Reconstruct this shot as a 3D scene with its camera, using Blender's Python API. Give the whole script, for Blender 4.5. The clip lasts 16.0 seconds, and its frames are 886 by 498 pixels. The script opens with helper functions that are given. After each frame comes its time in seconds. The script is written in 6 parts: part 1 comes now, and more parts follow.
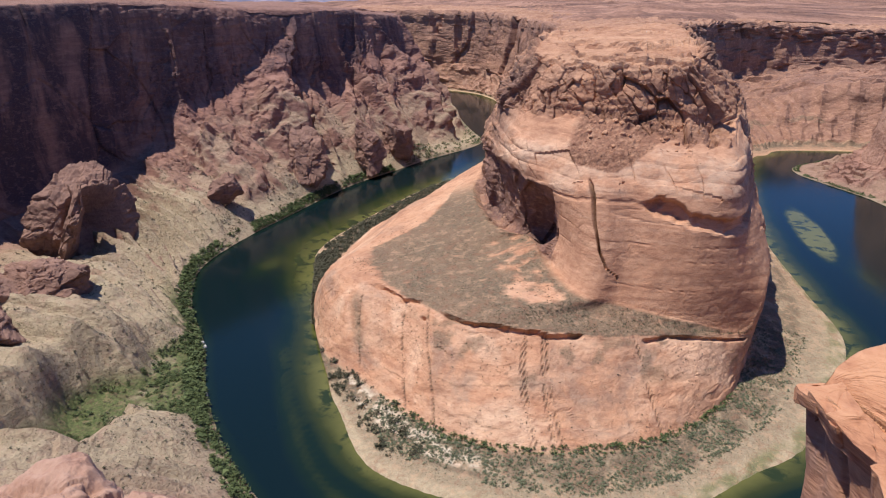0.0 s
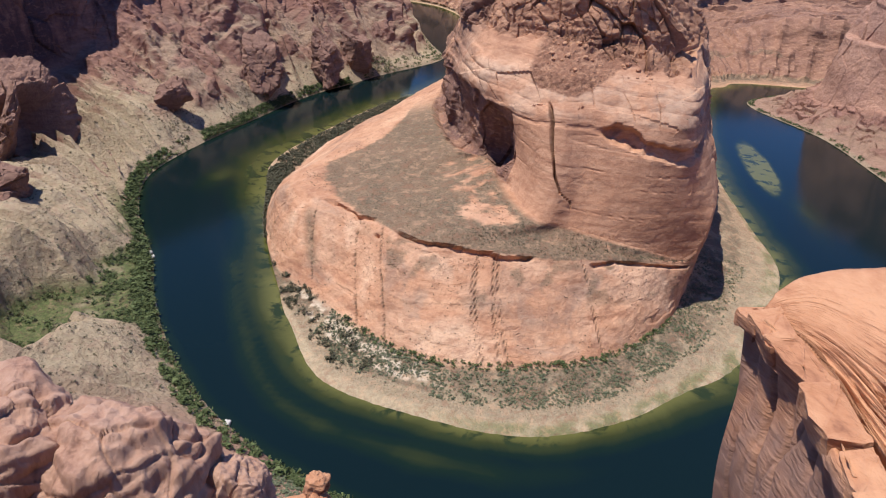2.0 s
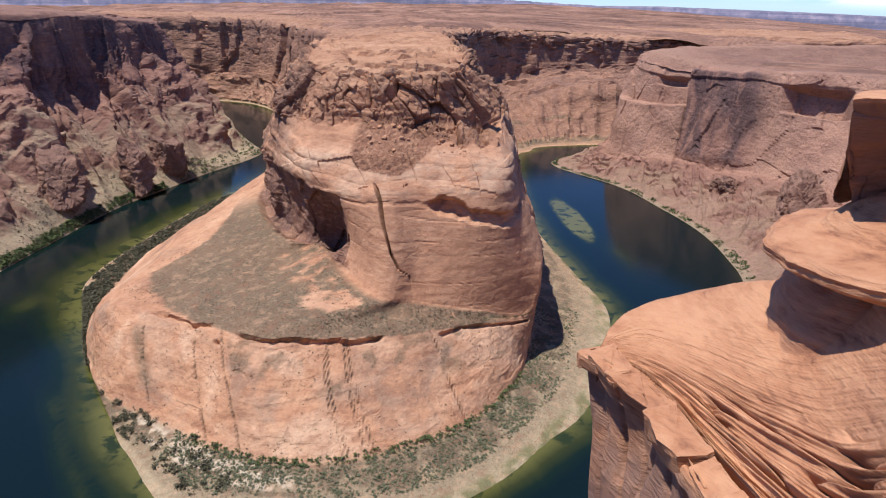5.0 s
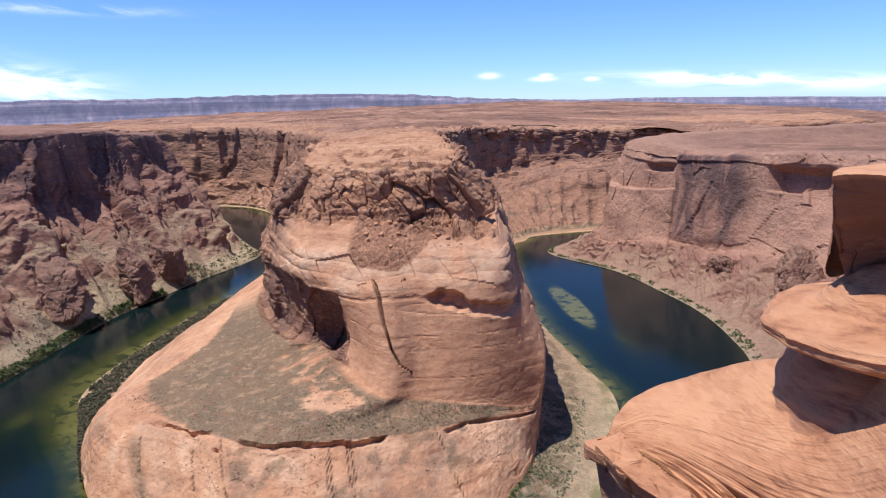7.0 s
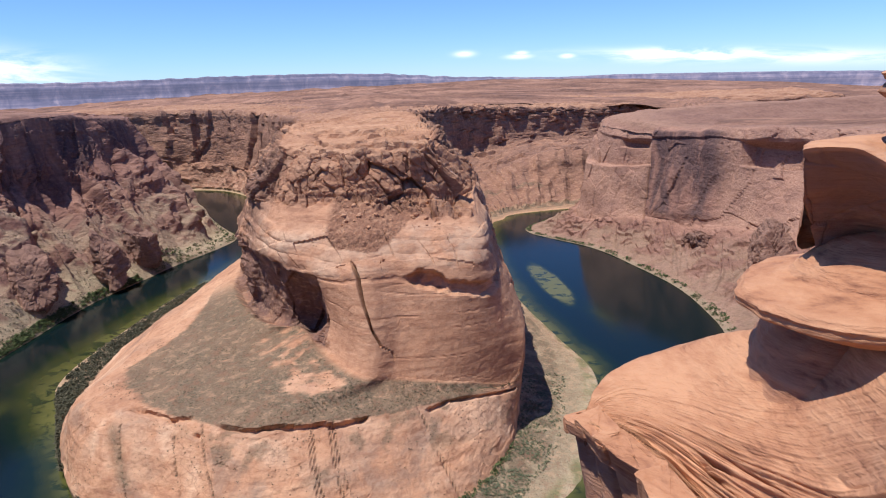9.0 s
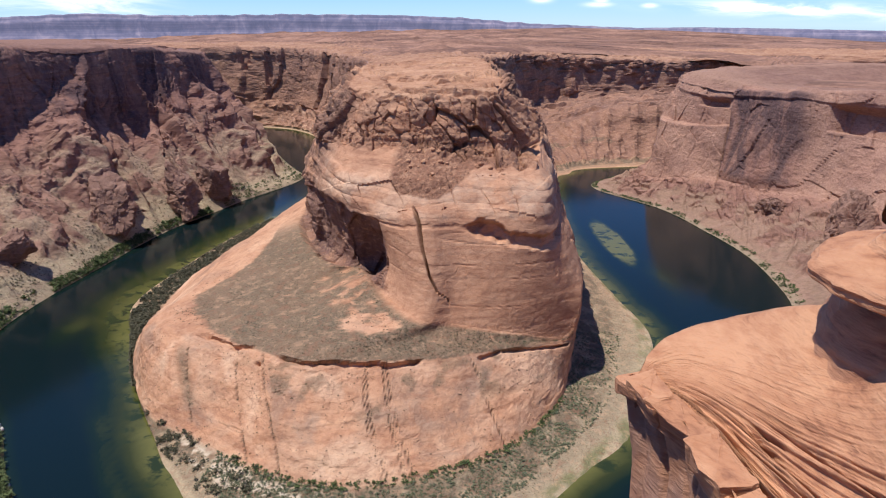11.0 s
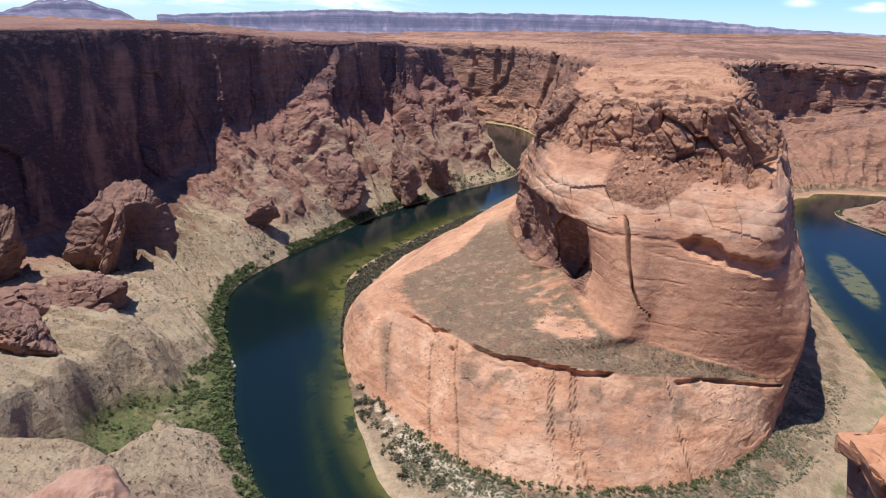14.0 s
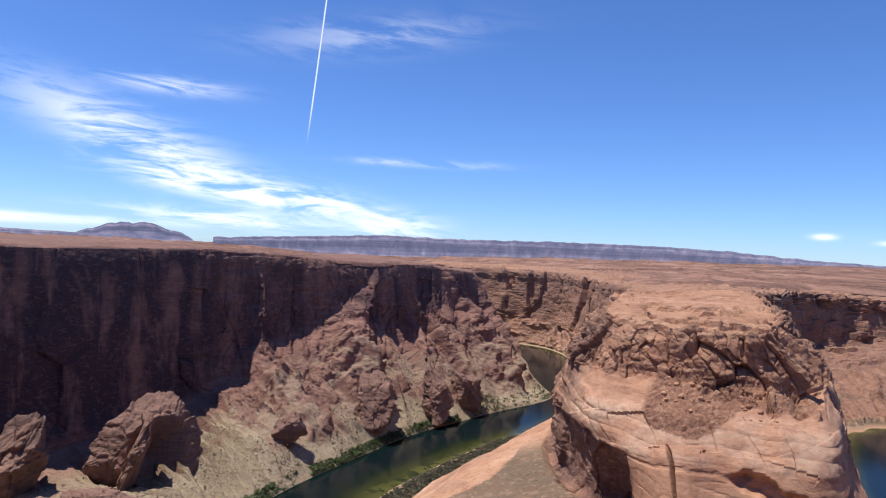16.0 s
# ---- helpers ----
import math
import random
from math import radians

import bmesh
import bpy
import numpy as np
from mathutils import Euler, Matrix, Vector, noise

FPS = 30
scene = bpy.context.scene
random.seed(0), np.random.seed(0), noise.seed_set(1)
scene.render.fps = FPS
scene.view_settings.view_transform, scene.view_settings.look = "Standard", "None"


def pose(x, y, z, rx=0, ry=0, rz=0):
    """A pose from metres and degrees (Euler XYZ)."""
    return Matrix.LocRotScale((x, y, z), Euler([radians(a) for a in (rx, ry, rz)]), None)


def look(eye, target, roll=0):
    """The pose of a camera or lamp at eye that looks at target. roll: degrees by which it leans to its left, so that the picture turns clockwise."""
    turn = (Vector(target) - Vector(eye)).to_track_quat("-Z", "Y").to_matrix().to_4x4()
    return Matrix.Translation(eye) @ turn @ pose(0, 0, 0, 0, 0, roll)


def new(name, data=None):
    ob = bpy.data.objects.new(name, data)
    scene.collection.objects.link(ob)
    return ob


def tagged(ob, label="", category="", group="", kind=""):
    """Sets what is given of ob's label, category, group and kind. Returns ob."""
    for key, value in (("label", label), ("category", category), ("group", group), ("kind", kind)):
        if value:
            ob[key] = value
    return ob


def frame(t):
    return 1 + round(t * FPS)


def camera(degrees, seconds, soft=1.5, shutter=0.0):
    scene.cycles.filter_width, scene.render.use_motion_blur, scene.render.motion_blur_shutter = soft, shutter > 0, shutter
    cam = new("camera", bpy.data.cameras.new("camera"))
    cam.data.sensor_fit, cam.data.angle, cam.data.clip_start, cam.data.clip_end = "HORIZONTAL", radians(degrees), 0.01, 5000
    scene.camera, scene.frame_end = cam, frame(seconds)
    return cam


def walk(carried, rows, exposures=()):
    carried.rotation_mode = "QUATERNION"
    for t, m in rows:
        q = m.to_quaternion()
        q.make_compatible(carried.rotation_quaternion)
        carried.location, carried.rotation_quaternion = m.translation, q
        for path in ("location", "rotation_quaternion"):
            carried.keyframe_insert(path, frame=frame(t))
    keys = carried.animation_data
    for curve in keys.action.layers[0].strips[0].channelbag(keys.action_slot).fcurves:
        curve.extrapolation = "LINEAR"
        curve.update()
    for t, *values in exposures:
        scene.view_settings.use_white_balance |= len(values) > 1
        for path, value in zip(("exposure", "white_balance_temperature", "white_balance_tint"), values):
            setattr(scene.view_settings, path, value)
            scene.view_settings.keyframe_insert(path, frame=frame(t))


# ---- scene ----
# ---------- camera ----------
cam = camera(67.41, 16.0, 1.1)


def gaze(x, y, z, yaw, pitch, roll):
    """A pose from the eye and, in degrees, the turn to the left of +y, the rise and the lean."""
    a, b = radians(yaw), radians(pitch)
    way = Vector((-math.sin(a) * math.cos(b), math.cos(a) * math.cos(b), math.sin(b)))
    return look((x, y, z), Vector((x, y, z)) + way, roll)


PATH = [
    (0.0, gaze(0.076, 0.038, 300.112, 15.46, -21.38, 0.10)),
    (0.5, gaze(0.070, 0.039, 300.113, 19.07, -21.51, -0.08)),
    (1.0, gaze(0.016, 0.011, 300.039, 22.64, -21.41, 0.32)),
    (1.5, gaze(-0.039, -0.018, 299.965, 19.35, -23.78, 1.97)),
    (2.0, gaze(-0.092, -0.009, 299.969, 10.87, -28.18, 4.28)),
    (2.5, gaze(-0.126, -0.029, 299.956, 4.64, -35.78, 6.08)),
    (3.0, gaze(-0.138, 0.051, 299.936, 0.57, -40.95, 6.92)),
    (3.5, gaze(-0.125, 0.115, 299.938, -2.57, -43.01, 7.73)),
    (4.0, gaze(-0.118, 0.064, 299.936, -4.10, -35.42, 5.91)),
    (4.5, gaze(-0.085, 0.029, 299.967, -4.02, -26.03, 3.37)),
    (5.0, gaze(-0.060, -0.020, 299.993, -3.58, -20.55, 1.26)),
    (5.2, gaze(-0.064, -0.031, 300.000, -3.28, -18.35, 0.37)),
    (7.3, gaze(0.097, -0.032, 300.009, -3.65, -12.54, -1.66)),
    (7.5, gaze(0.111, -0.031, 300.013, -3.62, -12.67, -1.87)),
    (8.0, gaze(0.107, -0.033, 299.994, -3.87, -13.16, -2.82)),
    (10.3, gaze(0.057, -0.036, 299.982, -7.38, -17.20, -0.37)),
    (10.5, gaze(0.071, -0.037, 299.998, -4.63, -17.82, -0.69)),
    (11.0, gaze(0.066, -0.023, 300.009, -0.00, -18.60, -0.00)),
    (11.5, gaze(0.054, -0.020, 300.000, 2.68, -19.19, 0.94)),
    (12.0, gaze(0.047, -0.009, 300.009, 5.09, -19.56, 1.31)),
    (12.5, gaze(0.029, 0.001, 300.011, 7.81, -19.81, 1.42)),
    (13.0, gaze(0.018, 0.010, 300.021, 11.25, -19.91, 1.69)),
    (13.5, gaze(0.019, 0.008, 300.019, 14.83, -19.66, 1.68)),
    (14.0, gaze(0.037, 0.003, 300.023, 18.40, -18.83, 1.42)),
    (14.5, gaze(0.037, 0.003, 300.023, 20.45, -13.88, 1.67)),
    (15.0, gaze(0.037, 0.003, 300.023, 20.08, -9.95, 2.32)),
    (15.5, gaze(0.037, 0.003, 300.023, 20.64, -4.81, 2.32)),
    (16.0, gaze(0.037, 0.003, 300.023, 21.89, -0.15, 2.40)),
]
LIGHT = [(0.0, 0.24), (4.0, 0.24), (5.0, 0.16), (7.5, 0.2), (8.5, 0.18), (10.3, 0.11), (12.5, 0.14), (13.5, 0.18), (14.3, 0.3), (15.0, 0.42), (15.5, 0.36), (16.0, 0.04)]
walk(cam, PATH, LIGHT)

# ---------- world, sun ----------
SUN_AZ = radians(-109)      # measured from +y, negative towards -x
SUN_EL = radians(71)
world = bpy.data.worlds.new("sky")
scene.world = world
world.use_nodes = True
wn, wl = world.node_tree.nodes, world.node_tree.links
wn.clear()
w_out = wn.new("ShaderNodeOutputWorld")
w_bg = wn.new("ShaderNodeBackground")
w_sky = wn.new("ShaderNodeTexSky")
w_sky.sky_type = "NISHITA"
w_sky.sun_disc = False
w_sky.sun_elevation = SUN_EL
w_sky.sun_rotation = SUN_AZ
w_sky.altitude = 1300
w_sky.dust_density = 0.0
w_sky.ozone_density = 4.0
w_bg.inputs["Strength"].default_value = 0.110


def w_math(op, a, b=0.0):
    q = wn.new("ShaderNodeMath")
    q.operation = op
    for s, v in zip(q.inputs, (a, b)):
        if isinstance(v, bpy.types.NodeSocket):
            wl.new(v, s)
        else:
            s.default_value = v
    return q.outputs[0]


def w_step(a, b, x):
    r = wn.new("ShaderNodeMapRange")
    r.interpolation_type = "SMOOTHSTEP"
    wl.new(x, r.inputs["Value"])
    r.inputs["From Min"].default_value, r.inputs["From Max"].default_value = a, b
    return r.outputs[0]


def w_mix(fac, a, b, blend="MIX"):
    q = wn.new("ShaderNodeMix")
    q.data_type, q.blend_type = "RGBA", blend
    for s, v in ((q.inputs[0], fac), (q.inputs[6], a), (q.inputs[7], b)):
        if isinstance(v, bpy.types.NodeSocket):
            wl.new(v, s)
        else:
            s.default_value = v
    return q.outputs[2]


# thin fair-weather cloud, denser in the south-west, and one vapour trail
w_co = wn.new("ShaderNodeTexCoord")
w_sep = wn.new("ShaderNodeSeparateXYZ")
wl.new(w_co.outputs["Generated"], w_sep.inputs[0])
vx, vy, vz = w_sep.outputs
az_deg = w_math("MULTIPLY", w_math("ARCTAN2", vx, vy), 57.2958)
el_deg = w_math("MULTIPLY", w_math("ARCSINE", vz), 57.2958)
w_com = wn.new("ShaderNodeCombineXYZ")
wl.new(w_math("MULTIPLY", az_deg, 0.16), w_com.inputs[0])
wl.new(w_math("ADD", w_math("MULTIPLY", el_deg, 0.85), w_math("MULTIPLY", az_deg, 0.035)), w_com.inputs[1])
w_noise = wn.new("ShaderNodeTexNoise")
wl.new(w_com.outputs[0], w_noise.inputs["Vector"])
w_noise.inputs["Scale"].default_value = 1.0
w_noise.inputs["Detail"].default_value = 6.0
w_noise.inputs["Roughness"].default_value = 0.62
w_noise.inputs["Distortion"].default_value = 0.5


def w_blob(az, el, wide, tall, slant=0.0):
    a = w_math("DIVIDE", w_math("SUBTRACT", az_deg, az), wide)
    e = w_math("DIVIDE", w_math("SUBTRACT", w_math("SUBTRACT", el_deg, el), w_math("MULTIPLY", w_math("SUBTRACT", az_deg, az), slant)), tall)
    return w_math("POWER", 2.718, w_math("MULTIPLY", w_math("ADD", w_math("MULTIPLY", a, a), w_math("MULTIPLY", e, e)), -1.0))


bank = w_math("ADD", w_blob(-33.5, 3.4, 6.0, 1.1, -0.16), w_math("MULTIPLY", w_blob(-46, 6.9, 7.5, 1.9, -0.36), 0.9))
for spot, weight in (((-41, 4.1, 6, 0.7, -0.12), 0.8), ((-40, 1.6, 7, 0.55, -0.05), 0.85), ((-58, 0.95, 12, 0.35), 0.9), ((-44.5, 11.8, 4, 0.6, 0.0), 0.55), ((-24, 7.1, 6, 0.3, 0.0), 0.4),
                     ((-29, 17.2, 8, 1.3, 0.12), 0.25), ((-26, 1.5, 3.5, 1.0), 0.7), ((29, 0.95, 9.5, 0.45, -0.05), 1.05), ((24, 1.3, 3.0, 0.4), 0.8)):
    bank = w_math("ADD", bank, w_math("MULTIPLY", w_blob(*spot), weight))
cover = w_math("MULTIPLY", w_step(0.36, 0.62, w_noise.outputs["Fac"]), w_math("MINIMUM", bank, 1.1))
for spot in ((7.9, 1.95, 0.75, 0.22), (12.4, 1.58, 0.95, 0.18), (16.3, 1.47, 0.55, 0.17), (12.6, 1.85, 0.5, 0.15)):
    cover = w_math("MAXIMUM", cover, w_math("MULTIPLY", w_blob(*spot), 0.8))
lean = w_math("SUBTRACT", w_math("SUBTRACT", az_deg, -33.75), w_math("MULTIPLY", w_math("SUBTRACT", el_deg, 9.0), 0.10))
thin = w_math("MULTIPLY", w_step(0.09, 0.02, w_math("ABSOLUTE", lean)), w_step(7.8, 12.0, el_deg))
cover = w_math("MAXIMUM", cover, w_math("MULTIPLY", thin, 0.6))
sky_col = w_mix(1.0, w_sky.outputs["Color"], (0.68, 0.93, 1.40, 1.0), "MULTIPLY")
sky_col = w_mix(cover, sky_col, (12.0, 12.2, 12.5, 1.0))
wl.new(sky_col, w_bg.inputs["Color"])
wl.new(w_bg.outputs["Background"], w_out.inputs["Surface"])

sun_data = bpy.data.lights.new("sun", "SUN")
sun_data.energy = 4.8
sun_data.angle = radians(0.5)
sun_data.color = (1.0, 0.965, 0.92)
sun = new("sun", sun_data)
sun_dir = Vector((math.sin(SUN_AZ) * math.cos(SUN_EL), math.cos(SUN_AZ) * math.cos(SUN_EL), math.sin(SUN_EL)))
sun.matrix_world = look(sun_dir * 1000, (0, 0, 0))

# ---------- numeric helpers ----------
_perm = np.random.RandomState(7).permutation(256)
_perm = np.concatenate([_perm, _perm, _perm])
_grad = np.random.RandomState(8).normal(size=(256, 3))
_grad /= np.linalg.norm(_grad, axis=1)[:, None]


def gnoise(p):
    """Gradient noise, about -0.7 to 0.7, at an array of points."""
    i = np.floor(p).astype(np.int64)
    f = p - i
    w = f * f * f * (f * (f * 6 - 15) + 10)
    i &= 255
    out = 0
    for dx in (0, 1):
        wx = w[:, 0] if dx else 1 - w[:, 0]
        a = _perm[(i[:, 0] + dx) & 255]
        for dy in (0, 1):
            wy = w[:, 1] if dy else 1 - w[:, 1]
            b = _perm[a + ((i[:, 1] + dy) & 255)]
            for dz in (0, 1):
                wz = w[:, 2] if dz else 1 - w[:, 2]
                g = _grad[_perm[b + ((i[:, 2] + dz) & 255)] & 255]
                out = out + wx * wy * wz * (g[:, 0] * (f[:, 0] - dx) + g[:, 1] * (f[:, 1] - dy) + g[:, 2] * (f[:, 2] - dz))
    return out


def fbm(p, octaves=4, gain=0.5):
    total, amp = 0, 1.0
    for k in range(octaves):
        total = total + amp * gnoise(p * 2.03**k + 17.3 * k)
        amp *= gain
    return total


def ridge(p, octaves=3):
    """Sharp creases: 1 on the crease, falling to 0."""
    total, amp, norm = 0, 1.0, 0
    for k in range(octaves):
        total = total + amp * (1 - np.abs(gnoise(p * 2.1**k + 5.1 * k)) * 2.2).clip(0, 1)
        norm += amp
        amp *= 0.5
    return total / norm


def smooth(a, b, x):
    t = ((x - a) / (b - a)).clip(0, 1)
    return t * t * (3 - 2 * t)


def spline(points, where):
    """Catmull-Rom through the points, at parameters 0 .. len - 1."""
    pts = np.asarray(points, float)
    n = len(pts)
    i = np.floor(where).astype(int).clip(0, n - 2)
    t = (where - i)[:, None]
    p0, p1, p2, p3 = pts[(i - 1).clip(0)], pts[i], pts[i + 1], pts[(i + 2).clip(max=n - 1)]
    return 0.5 * (2 * p1 + (p2 - p0) * t + (2 * p0 - 5 * p1 + 4 * p2 - p3) * t**2 + (3 * p1 - p0 - 3 * p2 + p3) * t**3)


def sheet(sections, nu, counts, weights=None, tension=1.0):
    """A surface through sections (each a list of places from foot to crown): nu columns along, counts[k] rows between
    row k and row k + 1. Returns places [rows, columns, 3], and the row number (with fractions) of each row."""
    sec = np.asarray(sections, float)
    ns, nr = sec.shape[:2]
    step = np.linalg.norm(np.diff(sec[:, : min(4, nr)], axis=0), axis=2).mean(1)
    if weights is not None:
        step = step * np.asarray(weights)
    way = np.concatenate([[0], np.cumsum(step)])
    u = np.interp(np.linspace(0, way[-1], nu), way, np.arange(ns))
    rows = np.stack([spline(sec[:, k], u) for k in range(nr)])
    v = np.concatenate([k + np.arange(c) / c for k, c in enumerate(counts)] + [[nr - 1]])
    i = np.floor(v).astype(int).clip(0, nr - 2)
    t = (v - i)[:, None, None]
    flat = rows[i] * (1 - t) + rows[i + 1] * t
    p0, p3 = rows[(i - 1).clip(0)], rows[(i + 2).clip(max=nr - 1)]
    p1, p2 = rows[i], rows[i + 1]
    curve = 0.5 * (2 * p1 + (p2 - p0) * t + (2 * p0 - 5 * p1 + 4 * p2 - p3) * t**2 + (3 * p1 - p0 - 3 * p2 + p3) * t**3)
    return flat * tension + curve * (1 - tension), v, u


def grid_normals(g):
    du, dv = np.gradient(g, axis=1), np.gradient(g, axis=0)
    n = np.cross(du, dv)
    n /= np.linalg.norm(n, axis=2)[..., None] + 1e-9
    return n


def grid_mesh(name, g, material, masks=None, flip=False, crisp=False):
    """A mesh object of a grid of places [rows, columns, 3], with float masks per vertex."""
    nv, nu = g.shape[:2]
    idx = np.arange(nv * nu).reshape(nv, nu)
    quads = np.stack([idx[:-1, :-1], idx[:-1, 1:], idx[1:, 1:], idx[1:, :-1]], -1).reshape(-1, 4)
    if flip:
        quads = quads[:, ::-1]
    return soup(name, g.reshape(-1, 3), quads, material, masks, crisp)


def soup(name, verts, faces, material, masks=None, flat=False):
    """A mesh object from arrays of vertices and of faces that all have the same number of corners."""
    me = bpy.data.meshes.new(name)
    n, k = faces.shape
    me.vertices.add(len(verts))
    me.vertices.foreach_set("co", np.ascontiguousarray(verts, np.float32).ravel())
    me.loops.add(n * k)
    me.loops.foreach_set("vertex_index", np.ascontiguousarray(faces, np.int32).ravel())
    me.polygons.add(n)
    me.polygons.foreach_set("loop_start", np.arange(0, n * k, k, dtype=np.int32))
    me.polygons.foreach_set("use_smooth", np.full(n, not flat, dtype=bool))
    me.update(calc_edges=True)
    for key, values in (masks or {}).items():
        a = me.attributes.new(key, "FLOAT", "POINT")
        a.data.foreach_set("value", np.ascontiguousarray(values, np.float32).ravel())
    me.materials.append(material)
    return new(name, me)


def blocks(p, seed=0):
    """Cellular noise: distance to the nearest joint (0 on it), a random number 0..1 for each block, and a slope across it."""
    i = np.floor(p).astype(np.int64)
    f1 = np.full(len(p), 9.0)
    f2 = np.full(len(p), 9.0)
    tag = np.zeros(len(p), np.int64)
    off = np.zeros_like(p)
    for dx in (-1, 0, 1):
        for dy in (-1, 0, 1):
            for dz in (-1, 0, 1):
                c = i + (dx, dy, dz)
                h = _perm[_perm[_perm[(c[:, 0] + seed) & 255] + (c[:, 1] & 255)] + (c[:, 2] & 255)]
                d = c + np.stack([_perm[h + 1], _perm[h + 57], _perm[h + 131]], 1) / 255.0 - p
                far = (d * d).sum(1)
                closer = far < f1
                f2 = np.where(closer, f1, np.minimum(f2, far))
                tag = np.where(closer, h, tag)
                off = np.where(closer[:, None], d, off)
                f1 = np.where(closer, far, f1)
    return np.sqrt(f2) - np.sqrt(f1), tag / 255.0, (off * _grad[tag & 255]).sum(1)


def jointed(p, where, scale, proud, cut, seed=0, width=0.12, tilt=1.0):
    """Blocks bounded by joints: each stands proud by its own amount with a face that slants its own way, and a cut along
    the joints. where: mask."""
    out = np.zeros(len(p))
    k = np.nonzero(where > 0.02)[0]
    if len(k):
        q = p[k]
        w = np.stack([gnoise(q / (scale[0] * 1.4)), gnoise(q / (scale[0] * 1.4) + 40), gnoise(q / (scale[0] * 1.4) + 80)], 1) * 0.3
        e, tag, face = blocks(q / np.array(scale) + w, seed)
        out[k] = where[k] * ((tag - 0.5) * 1.5 * proud + face * proud * 1.6 * tilt - cut * (1 - smooth(0.0, width, e)))
    return out


def rock_relief(p, steep, strata=1.0, columns=1.0):
    """How far weathered sandstone stands proud, in metres, at places p (flat array) with steepness 0..1."""
    big = fbm(p / 70.0, 5) * 9.0
    patchy = smooth(-0.15, 0.25, fbm(p / 110.0 + 50, 2))
    split = ridge(np.stack([p[:, 0] / 38, p[:, 1] / 38, p[:, 2] / 150], 1) + 0.3 * fbm(p / 50.0 + 9, 2)[:, None], 2) ** 7 * -6.0 * columns * patchy
    z = p[:, 2] + fbm(p / 120.0, 3) * 16
    level = gnoise(np.stack([p[:, 0] / 260, p[:, 1] / 260, z / 15], 1))
    beds = (smooth(-0.05, 0.08, level) - 0.5) * 3.6 + gnoise(np.stack([p[:, 0] / 80, p[:, 1] / 80, z / 3.4], 1)) * 1.3
    beds = beds * strata * (0.35 + 0.65 * smooth(-0.2, 0.2, fbm(p / 90.0 + 20, 2)))
    fine = fbm(p / 7.0, 4) * 1.3
    return steep * (big + split + beds) + fine * (0.3 + 0.7 * steep)


# ---------- materials ----------
def material(name):
    m = bpy.data.materials.new(name)
    m.use_nodes = True
    nt = m.node_tree
    return m, nt.nodes, nt.links, nt.nodes["Principled BSDF"]


